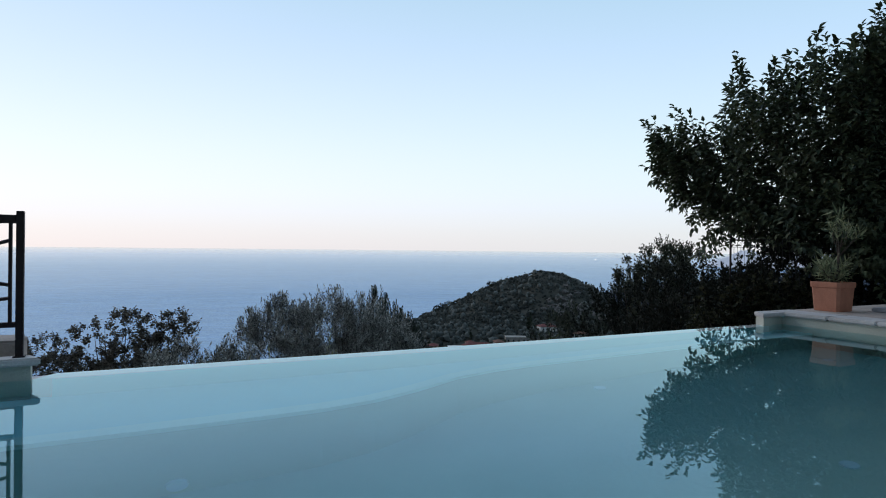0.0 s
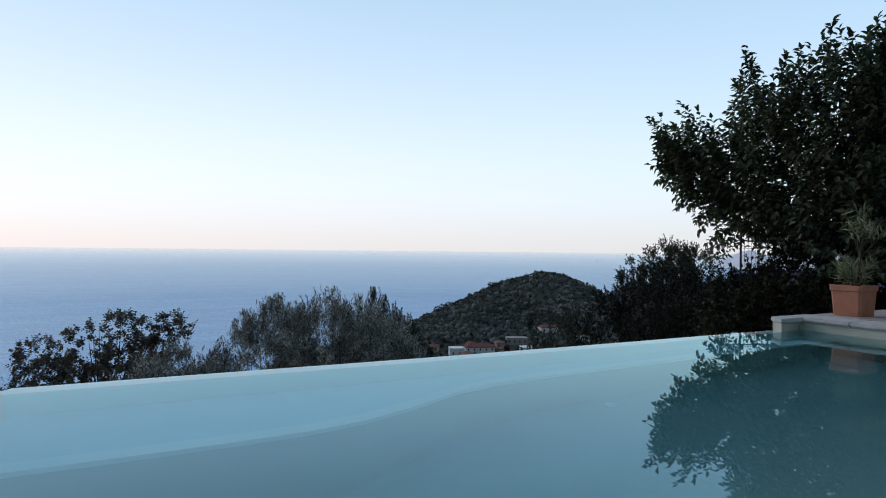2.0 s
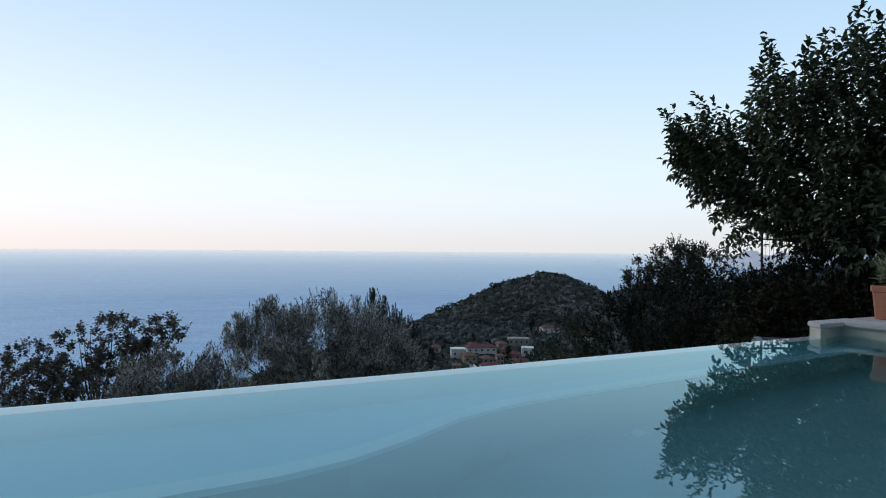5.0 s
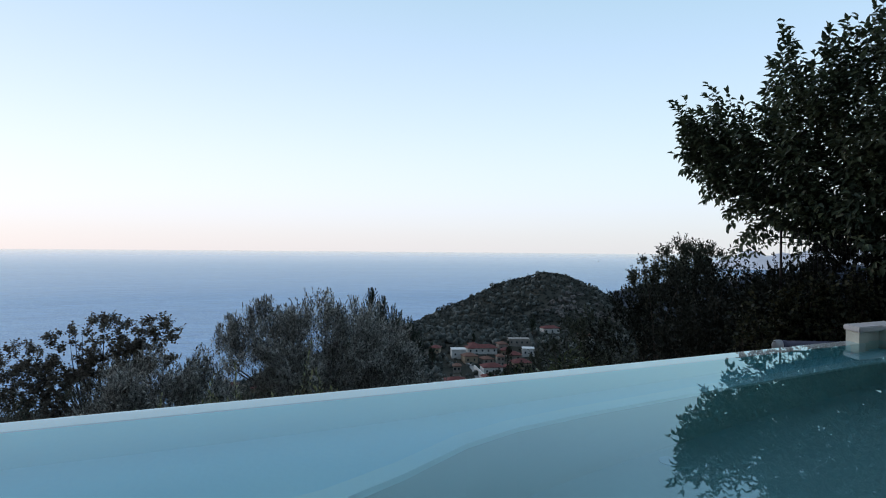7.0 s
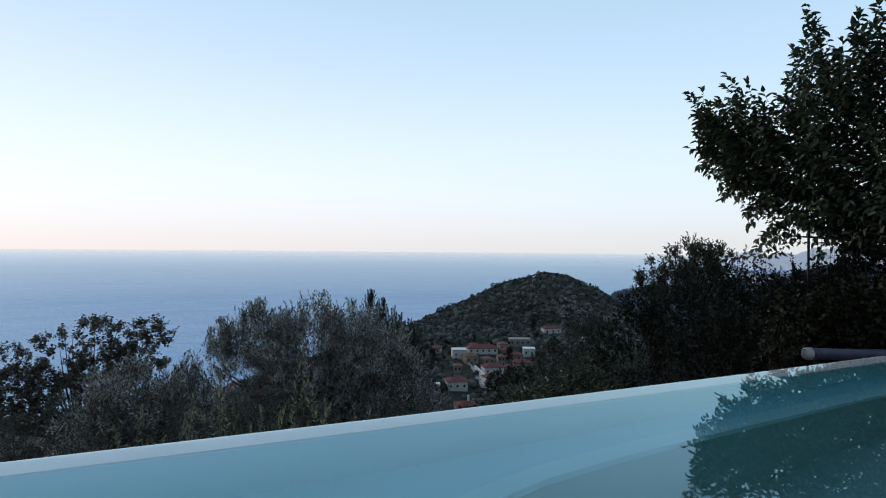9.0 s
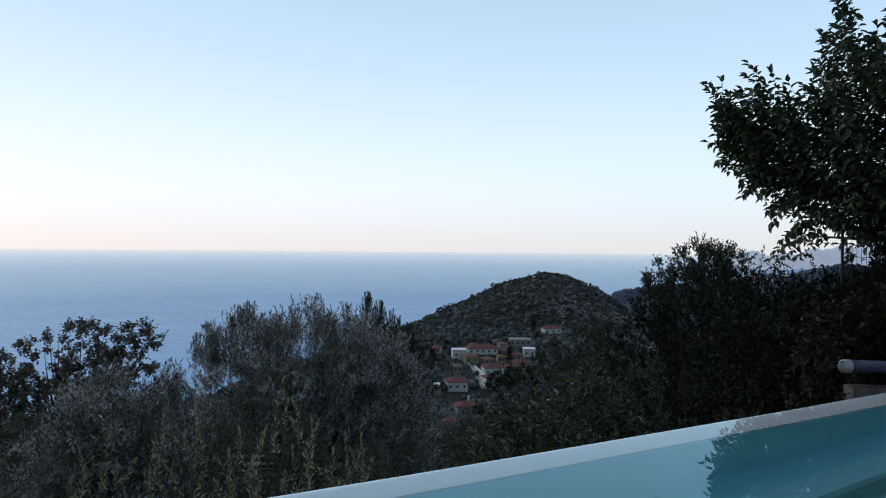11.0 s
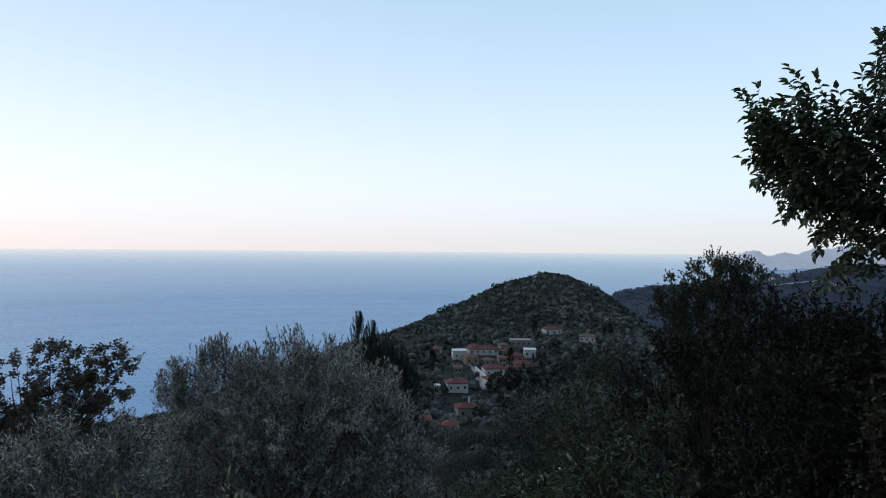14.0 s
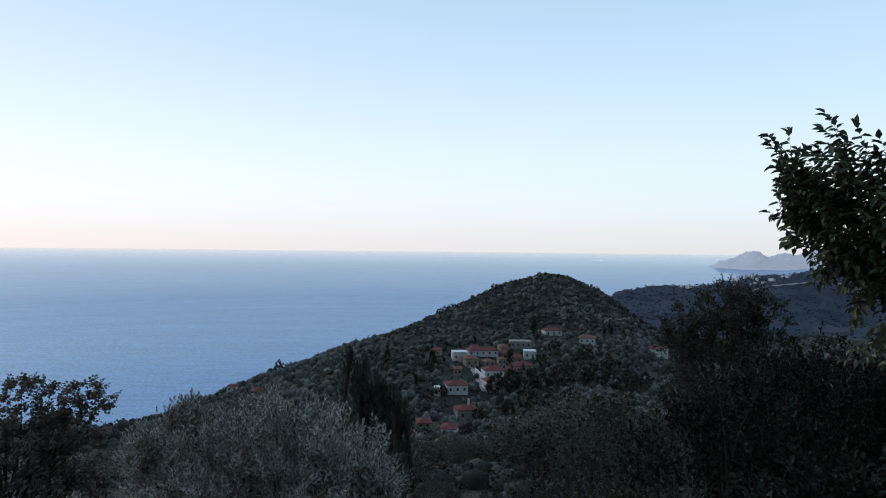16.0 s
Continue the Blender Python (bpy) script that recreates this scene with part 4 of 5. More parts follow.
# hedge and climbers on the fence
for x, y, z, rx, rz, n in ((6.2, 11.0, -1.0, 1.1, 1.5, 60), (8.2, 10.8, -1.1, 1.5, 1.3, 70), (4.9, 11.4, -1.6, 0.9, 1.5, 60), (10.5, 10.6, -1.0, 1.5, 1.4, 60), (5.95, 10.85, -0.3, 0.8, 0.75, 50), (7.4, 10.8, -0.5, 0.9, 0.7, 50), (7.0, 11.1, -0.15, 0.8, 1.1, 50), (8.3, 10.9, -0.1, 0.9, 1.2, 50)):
    plant("hedge_shrub", (x, y, foot(x, y)), (x, y, z - 0.8), dome_tips((x, y, z), (rx, 0.6, rz), n // 2, -0.9, 0.12), (0.08, 0.045), LEAF_DARK_SHADED, 12, 14, 0.33, 0.05, 0.2, inner=0.3, fill=[((x, y, z), (rx, 0.6, rz), 400, 12)],
          label="hedge along the wire fence, shade put into its leaf colour", category="hedge", group="hedge on the fence")
for x, y, z, rx, rz, n in ((4.72, 9.9, -0.55, 0.2, 0.75, 26), (5.45, 10.16, 0.0, 0.42, 0.4, 26), (6.2, 10.13, 0.05, 0.45, 0.4, 26), (6.9, 10.1, 0.1, 0.4, 0.4, 24), (5.85, 10.15, 0.25, 0.35, 0.3, 20)):
    plant("climbing_vine", (x, y, foot(x, y)), (x, y, z - 0.7), dome_tips((x, y, z), (rx, 0.2 if x < 5 else 0.07, rz), n, -0.9, 0.16), (0.06, 0.045), LEAF_VINE, 9, 10, 0.26, 0.02, 0.1, True, droop=0.3, inner=0.3,
          label="yellowing climbing vine hanging on the fence", category="vine", group="vines on the fence")
# right of x 4.5 the shrubs take the leaf with shade in its colour
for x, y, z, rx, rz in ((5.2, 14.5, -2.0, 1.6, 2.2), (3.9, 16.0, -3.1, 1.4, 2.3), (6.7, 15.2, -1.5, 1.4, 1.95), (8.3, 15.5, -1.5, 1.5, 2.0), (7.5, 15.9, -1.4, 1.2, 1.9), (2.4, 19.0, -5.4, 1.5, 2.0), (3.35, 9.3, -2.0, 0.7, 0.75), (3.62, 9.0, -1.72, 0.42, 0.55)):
    plant("dark_shrub", (x, y, foot(x, y)), (x, y, z - 1.0), dome_tips((x, y, z), (rx, min(1.3, rx), rz), 36, -0.8, 0.14), (0.075, 0.036), LEAF_DARK_SHADED if x > 4.5 else LEAF_DARK, 12, 16, 0.36, 0.07, 0.5, inner=0.35, fill=[((x, y, z), (rx, min(1.3, rx), rz), int(190 * rx * rz), 16)],
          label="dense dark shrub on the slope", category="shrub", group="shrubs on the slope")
# olives
PLUMES = [(-4.2, 14.6, -0.85), (-3.98, 14.5, -0.62), (-3.65, 14.8, -0.42), (-3.46, 14.97, -0.3), (-3.24, 14.7, -0.26), (-3.05, 14.8, -0.5), (-2.85, 14.6, -0.55), (-2.64, 14.4, -0.45), (-2.35, 14.7, -0.42), (-2.02, 14.8, -0.1), (-1.9, 14.6, -0.32), (-1.65, 14.5, -0.42), (-1.36, 14.8, -0.27),
          (-1.1, 14.4, -0.5), (-0.8, 14.5, -0.69), (-0.5, 14.4, -1.0), (-0.31, 14.4, -1.33), (-3.8, 14.2, -0.75), (-2.5, 14.1, -0.7), (-1.6, 14.1, -0.75), (-0.95, 14.0, -0.95), (-3.2, 14.1, -0.7)]


def olive_tree(base, fork, plumes, lobes, label, tall=0.6):
    """An olive: uneven lobes of short silvery shoots, and upright plumes over them."""
    pl = np.asarray(plumes)
    k = np.repeat(np.arange(len(pl)), 19)
    ends = pl[k] + rng.normal(0, 0.05, (len(k), 3)) * (1.2, 1.2, 0) - np.abs(rng.normal(0, 0.2, (len(k), 1))) * (0, 0, 1)
    starts = ends - np.stack([rng.normal(0, 0.06, len(k)), rng.normal(0, 0.06, len(k)), rng.uniform(0.6, 1.1, len(k)) * tall], -1)
    runs = [(starts, ends)] + [clumps(c, r, n, 15, 0.34, 0.75) for c, r, n in lobes]
    a, b = np.concatenate([q[0] for q in runs]), np.concatenate([q[1] for q in runs])
    spray_plant("olive_tree", base, fork, a, b, 0.019, (0.09, 0.023), LEAF_OLIVE, 40, 0.14, True, 0.62, 0.0, 0.06, 0.15, 0, 4, label=label, category="tree", group="olive trees")


olive_tree((-1.9, 14.6, foot(-1.9, 14.6)), (-1.9, 14.6, -3.4), PLUMES,
           [((-3.2, 14.6, -2.2), (0.95, 1.2, 1.5), 95), ((-2.1, 14.6, -2.1), (1.2, 1.4, 1.55), 110), ((-1.1, 14.5, -2.2), (1.05, 1.3, 1.45), 100), ((-0.45, 14.4, -3.0), (0.85, 1.2, 1.5), 70), ((-2.4, 14.3, -3.5), (1.9, 1.3, 1.3), 110)],
           "silver-green olive tree with upright shoots")
olive_tree((-4.4, 12.3, foot(-4.4, 12.3)), (-4.4, 12.3, -3.4), [(-3.84, 12.56, -0.98), (-3.7, 12.5, -1.15), (-3.95, 12.4, -1.2), (-3.5, 12.5, -1.4), (-4.75, 12.4, -1.12), (-4.95, 12.3, -1.3), (-4.4, 12.3, -1.25)],
           [((-4.6, 12.3, -2.45), (0.8, 1.0, 1.1), 80), ((-4.8, 12.2, -3.2), (0.7, 0.9, 1.1), 50), ((-3.9, 12.3, -2.7), (0.8, 0.9, 1.2), 64)],
           "smaller silver-grey olive tree on the slope", 0.4)
# undergrowth that fills the slope: copies of three shrubs
thick = []
for lm, n, leafsize, word in ((LEAF_DARK, 14, (0.058, 0.028), "dark green"), (LEAF_GREY, 14, (0.065, 0.018), "grey-green"), (LEAF_LAUREL, 14, (0.075, 0.027), "dull green")):
    thick.append(plant("undergrowth_shrub", (0, 40 + len(thick) * 4, 0), (0, 40 + len(thick) * 4, 0.8), dome_tips((0, 40 + len(thick) * 4, 1.3), (1.3, 1.3, 1.2), n, -0.7, 0.15), leafsize, lm, 9, 12, 0.36, 0.06, 0.6, inner=0.35, fill=[((0, 40 + len(thick) * 4, 1.3), (1.3, 1.3, 1.2), 170, 10)],
                       label=f"{word} bushy undergrowth on the slope", category="shrub", group="undergrowth"))
SPOTS = [(0.3, 13.4, 2, 1.1), (1.6, 14.6, 2, 1.2), (-0.2, 16.6, 0, 1.2), (1.4, 17.8, 1, 1.4), (3.9, 19.4, 1, 1.5), (5.6, 19.6, 0, 1.7), (0.4, 21, 1, 1.5), (-0.2, 12.6, 1, 1.0), (0.0, 14.8, 1, 1.2), (-3.2, 18.4, 1, 1.3), (-5.2, 17.2, 0, 0.9),
         (-8.6, 18.6, 0, 1.1), (-5.8, 20.6, 1, 1.5), (-0.3, 28, 1, 1.8)]
SPOTS_BEYOND = [(1.2, 30, 0, 2.0), (-2.5, 29, 0, 1.8), (0.8, 25.5, 0, 1.7), (-3.6, 12.4, 0, 0.9), (-3.0, 11.2, 0, 0.8), (-1.6, 10.6, 0, 0.75), (-2.2, 10.3, 0, 0.7), (-1.0, 10.2, 0, 0.7), (-0.6, 11.8, 0, 0.9), (1.2, 12.0, 2, 0.9), (2.6, 12.6, 0, 1.1),
         (3.9, 12.4, 0, 1.1), (-5.0, 10.2, 1, 0.7), (-7.6, 14.0, 0, 0.8), (-1.9, 10.0, 0, 0.65), (-1.3, 10.3, 0, 0.7), (-0.5, 10.0, 0, 0.6)]
SPOTS_ASIDE = [(4.2, 14.2, 0, 1.2), (2.5, 23.5, 0, 1.7), (5.5, 23.5, 0, 1.8), (-1.5, 24.5, 0, 1.7), (-4.5, 25, 1, 1.7), (-8.0, 24.5, 0, 1.6), (8.4, 18.5, 0, 1.8), (11.5, 18, 0, 1.8), (11.8, 22.5, 0, 2.0), (10.5, 14.5, 0, 1.8), (7.2, 13.6, 0, 1.3),
         (-11.5, 17.5, 0, 1.5), (4.9, 9.6, 0, 0.7), (-4.6, 9.4, 1, 0.7)]
for i, (x, y, k, sc) in enumerate(SPOTS + SPOTS_BEYOND + SPOTS_ASIDE):
    col = 784 + 1060 * (x - 0.5) / (y - 3.7)
    cap = np.interp(col, [600, 720, 960, 1040, 1150], [-1.5 - 0.2 * (y - 13), -1.9 - 0.24 * (y - 13), -1.9 - 0.24 * (y - 13), -1.2 - 0.17 * (y - 13), 0.0 - 0.1 * (y - 13)])
    sc = min(sc, (cap - foot(x, y)) / 3.0)
    if sc < 0.3:
        continue
    m = Matrix.Translation((x, y, foot(x, y) - 0.1)) @ Matrix.Rotation(i * 2.4, 4, "Z") @ Matrix.Diagonal((sc, sc, sc * (0.9 + 0.05 * (i % 5)), 1))
    copy_thing(thick[k], m)
for ob in thick:
    for o in (*ob.children_recursive, ob):
        bpy.data.objects.remove(o)
# slim conifer
for x, y, top in ((-1.72, 20.8, -0.46), (-1.35, 20.7, -0.7), (-1.0, 20.6, -0.95), (-0.78, 20.3, -1.1), (-0.48, 20.2, -1.25), (-0.2, 20.1, -1.7)):
    n = 230
    k = rng.uniform(0, 1, n) ** 0.8
    q = rng.uniform(0, 6.28, n)
    w = 0.72 * np.clip(1.02 - k, 0, 1) ** 0.6
    b = np.stack([x + np.cos(q) * w, y + np.sin(q) * w, top - 3.9 * (1 - k)], -1)
    a = b - np.stack([np.cos(q) * w * 0.6, np.sin(q) * w * 0.6, np.full(n, 0.42)], -1)
    spray_plant("conifer", (x, y, foot(x, y)), (x, y, top - 0.5), a, b, 0.012, (0.07, 0.024), LEAF_NEEDLE, 0, 0.07, True, 0.5, 0.0, 0.05, 0.1, 0, 3, label="slim dark conifer behind the olive", category="tree", group="conifers")
# round-leaved tree
LOBES = ((-10.1, 21.0, -2.2, 0.8, 0.95, 40), (-8.25, 20.4, -2.2, 0.62, 0.95, 34), (-9.1, 20.6, -2.6, 0.6, 0.9, 28), (-11.5, 21.0, -2.7, 0.95, 0.95, 38), (-10.4, 20.8, -4.0, 1.3, 1.1, 46), (-8.8, 20.5, -4.2, 1.0, 1.2, 40), (-12.1, 20.8, -4.3, 1.2, 1.3, 44), (-10.6, 20.4, -5.8, 1.5, 0.9, 36),
         (-12.0, 20.6, -6.3, 1.1, 0.9, 30), (-13.1, 21.0, -3.1, 0.75, 0.8, 30), (-13.3, 20.8, -4.5, 0.9, 1.0, 34), (-9.6, 20.7, -3.2, 0.8, 0.8, 30), (-8.3, 20.4, -5.6, 0.9, 0.9, 30), (-12.6, 20.8, -3.7, 0.9, 0.9, 34), (-11.3, 20.8, -3.5, 0.9, 0.8, 34), (-9.3, 20.6, -3.7, 0.9, 0.9, 34), (-11.6, 20.7, -5.3, 1.1, 0.9, 34))
runs = [clumps((x, y, z), (r * 0.95, r * 0.75, h * 0.95), n, 10, 0.15, 0.25, -0.8, 0.06, 0.6) for x, y, z, r, h, n in LOBES]
spray_plant("round_leaved_tree", (-10.6, 20.8, foot(-10.6, 20.8)), (-10.6, 20.8, -5.2), np.concatenate([q[0] for q in runs]), np.concatenate([q[1] for q in runs]), 0.026, (0.078, 0.074), LEAF_ROUND, 70, 0.13, False, 0.85, 0.1, 0.1, 0.2,
            label="open dark tree with clustered rounded leaves", category="tree")
# shrubs with upright yellow-green shoots, close under the edge
SHOOTS = {(-2.1, 9.1): ((-1.99, 9.0, -0.66), (-2.29, 9.1, -0.8), (-2.45, 9.2, -1.15), (-1.9, 9.3, -1.2)),
          (-1.2, 9.0): ((-1.07, 9.0, -0.4), (-1.53, 9.0, -1.02), (-1.23, 8.9, -0.95), (-0.85, 9.1, -0.95), (-1.68, 9.1, -1.25), (-1.35, 9.2, -1.1), (-0.98, 8.9, -1.15)),
          (-0.4, 9.1): ((-0.74, 9.0, -0.95), (-0.5, 9.1, -1.1), (-0.35, 9.2, -1.15), (-0.2, 9.0, -1.3)), (-3.3, 9.7): ((-3.2, 9.7, -1.2), (-3.5, 9.6, -1.4))}
for (x, y), c in SHOOTS.items():
    g = foot(x, y)
    lead = np.asarray(c)
    side = np.repeat(lead, 3, 0) - np.stack([rng.normal(0, 0.12, len(lead) * 3), rng.normal(0, 0.1, len(lead) * 3), rng.uniform(0.2, 0.75, len(lead) * 3)], -1)
    ends = np.concatenate([lead, side])
    starts = np.concatenate([lead - np.stack([rng.normal(0.05, 0.06, len(lead)), 0 * lead[:, 0], rng.uniform(0.7, 0.95, len(lead))], -1), side - np.stack([rng.normal(0, 0.13, len(side)), rng.normal(0, 0.1, len(side)), rng.uniform(0.25, 0.45, len(side))], -1)])
    spray_plant("shoot_shrub", (x, y, g), (x, y, g + 0.3), starts, ends, 0.0155, (0.068, 0.024), LEAF_SHOOT, 12, 0.022, True, 0.6, -0.1, 0.06, -0.1, label="yellow-green shrub with tall upright shoots", category="shrub", group="shrubs under the edge")
# glossy laurel bush
for x, y, z in ((1.4, 10.6, -2.2), (2.4, 10.9, -1.9), (2.2, 9.5, -2.65), (1.75, 9.9, -2.3), (2.85, 10.1, -2.15)):
    a, b = clumps((x, y, z), (0.75, 0.6, 0.8), 34, 5, 0.34, 0.5, -0.5, 0.08, 0.5)
    spray_plant("laurel_bush", (x, y, foot(x, y)), (x, y, z - 0.6), a, b, 0.028, (0.125, 0.034), LEAF_LAUREL, 20, 0.04, False, 0.6, 0.25, 0.08, 0.25, label="glossy green laurel bush under the pool", category="shrub", group="laurel bushes")

# ---- far woods on the hillside ----


def far_tree(n, size, tall=0.8):
    """A far crown: an uneven dome of merged lobes with leaf sprays standing out of it."""
    bm = bmesh.new()
    bmesh.ops.create_icosphere(bm, subdivisions=1, radius=0.5)
    bmesh.ops.delete(bm, geom=[v for v in bm.verts if v.co.z < -0.3], context="VERTS")
    core = np.array([q.co[:] for q in bm.verts])
    bm.verts.index_update()
    faces = np.array([[q.index for q in face.verts] for face in bm.faces])
    bm.free()
    w = np.sin(core @ rng.normal(0, 7, (3, 3)) + rng.uniform(0, 6, 3)).sum(1, keepdims=True)
    core = core * (1 + 0.13 * w + rng.uniform(-0.1, 0.12, (len(core), 1))) * (1, 1, tall) + (0, 0, 0.42 * tall)
    d = unit(rng.normal(size=(n, 3)) + (0, 0, 0.4))
    V, F = blades(d * (0.47, 0.47, 0.47 * tall) + (0, 0, 0.42 * tall), d + rng.normal(0, 0.6, (n, 3)), size, size * 0.8, False, 0.5)
    return np.concatenate([core, V]), np.concatenate([faces, F[:, :3] + len(core), F[:, [0, 2, 3]] + len(core)])


# column, row of the foot, width and wall height (both in columns), depth in metres, turn, wall, roof
UPPER_HOUSES = [(858, 627, 58, 9, 9, 8, "w", "hip"), (817, 637, 27, 15, 8, 5, "w", "flat"), (777, 628, 18, 9, 7, -10, "o", "hip"), (837, 645, 26, 12, 8, 15, "o", "old"),
    (895, 624, 17, 13, 7, 12, "g", "old"), (925, 615, 40, 11, 8, 0, "g", "flat"), (915, 640, 28, 10, 9, 6, "g", "hip"), (942, 633, 23, 13, 8, -5, "w", "flat"), (929, 656, 35, 12, 9, 10, "o", "hip"),
    (892, 652, 14, 18, 6, 5, "g", "old"), (877, 667, 38, 13, 9, 10, "w", "hip"), (874, 690, 26, 20, 8, 20, "w", "hip"), (903, 634, 20, 12, 7, -8, "o", "hip"), (868, 647, 22, 8, 7, 18, "g", "old"), (908, 662, 18, 9, 7, -6, "g", "hip"), (844, 622, 16, 8, 6, 14, "o", "hip")]
LOWER_HOUSES = [(815, 662, 15, 10, 6, 0, "g", "old"), (813, 694, 40, 15, 8, 8, "w", "hip"), (780, 694, 13, 9, 6, 0, "w", "flat"), (830, 738, 40, 17, 8, 12, "g", "chimney"), (802, 766, 28, 12, 7, -12, "w", "hip"),
    (728, 778, 28, 13, 7, 20, "g", "old"), (756, 752, 26, 8, 7, 5, "o", "hip"), (981, 592, 34, 9, 8, 12, "w", "hip"), (1044, 606, 30, 10, 8, -15, "w", "old"), (1168, 628, 32, 13, 9, 20, "w", "hip"),
    (417, 690, 17, 8, 7, 10, "w", "hip"), (460, 696, 17, 7, 7, -10, "o", "hip")]
HOUSES = UPPER_HOUSES + LOWER_HOUSES


def on_land(px, py):
    """The place where a line of sight from high over the pool meets the hillside."""
    slope = (py - 441 - 0.00995 * (px - 784)) / 1060
    for d in np.arange(170, 640, 2.0):
        x, y = EYE[0] + (px - 784) / 1060 * d, EYE[1] + d
        if foot(x, y) > 2.0 - slope * d:
            return x, y, d
    return EYE[0] + (px - 784) / 1060 * 400, EYE[1] + 400, 400.0


PLACES = [on_land(h[0], h[1]) for h in HOUSES]


def scatter():
    far, mid, low, close = ([far_tree(n, size, t) for t in (0.75, 0.9, 1.05, 0.85, 1.15, 0.95)] for n, size in ((11, 0.22), (30, 0.18), (4, 0.3), (66, 0.14)))
    woods = {"m": ([], []), "o": ([], []), "r": ([], [])}

    def put(kind, proto, t, size, at):
        v, f = proto
        c, q = np.cos(t), np.sin(t)
        V, F = woods[kind]
        F.append(f + put.base[kind])
        V.append((v @ np.array([[c, -q, 0], [q, c, 0], [0, 0, 1]])) * size + at)
        put.base[kind] += len(v)

    put.base = dict(m=0, o=0, r=0)
    hx, hy = np.array([p[0] for p in PLACES]), np.array([p[1] for p in PLACES])
    for t in range(16500):
        d = 105 + 530 * rng.random() ** 0.6
        px = rng.uniform(-80, 1660) if d < 170 else rng.uniform(90, 1500)
        if rng.random() < 0.35:
            d, px = (rng.uniform(190, 600), rng.uniform(540, 1150)) if t % 2 else (rng.uniform(425, 610), rng.uniform(640, 1130))
        x, y = EYE[0] + (px - 784) / 1060 * d, EYE[1] + d
        dx, dy = np.abs(hx - x), hy - y
        high = d > 425 and 640 < px < 1130
        if ((dx < 8) & (np.abs(dy) < 6.5)).any() or (520 < d and px < 480) or (high and px > 960 and rng.random() < 0.35):
            continue
        z = foot(x, y)
        if z < -129:
            continue
        olive = rng.random() < (0.1 if high else 0.72 if 0.5 * np.sin(x * 0.05) + np.cos(y * 0.04 + 1) > -0.3 else 0.35)
        s = rng.uniform(2.5, 4.6) if olive else rng.uniform(1.5, 3.3) * (0.9 if high else 1.3)
        if d < 420:
            lim = 1.5 - d * ((np.interp(px, COLS, CREST_Y) - 441 - 0.00995 * (px - 784)) / 1060 + (0.03 if 690 < px < 1080 else 0.005)) - z
            if 690 < px < 880 and d < 235:
                lim = min(lim, 1.5 - 0.3 * d - z)
            s = min(s, lim)
            if s < 1.3:
                s = rng.uniform(1.8, 2.8)
        if ((dx < 8) & (dy > 0) & (dy < 16)).any():
            s = min(s, rng.uniform(1.2, 2.2))
        put("o" if olive else "m", (far if d > 200 else mid)[rng.integers(0, 6)], t, (s, s, s * rng.uniform(0.8, 1.2)), (x, y, z - 0.12 * s))
    for t in range(850):
        d, px = 24 + 90 * rng.random() ** 0.7, rng.uniform(60, 1500)
        x, y = EYE[0] + (px - 784) / 1060 * d, EYE[1] + d
        s = rng.uniform(1.2, 2.4)
        put("m", close[t % 6], t, (s, s, s * 0.75), (x, y, foot(x, y) - 0.3))
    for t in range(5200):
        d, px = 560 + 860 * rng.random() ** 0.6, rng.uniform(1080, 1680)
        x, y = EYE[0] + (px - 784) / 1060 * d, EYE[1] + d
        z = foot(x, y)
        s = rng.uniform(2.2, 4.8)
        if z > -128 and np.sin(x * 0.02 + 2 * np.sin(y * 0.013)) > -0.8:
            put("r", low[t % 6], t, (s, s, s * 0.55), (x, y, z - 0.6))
    for kind, name, material, label in (("m", "hill_scrub", MAQUIS, "dark green scrub covering the hill"), ("o", "olive_grove", FAR_OLIVE, "grey-green olive groves on the hillside"), ("r", "far_scrub", HAZED_SCRUB, "scrub covering the farther ridge")):
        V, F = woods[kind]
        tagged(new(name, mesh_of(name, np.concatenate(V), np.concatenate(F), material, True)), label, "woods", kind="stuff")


scatter()


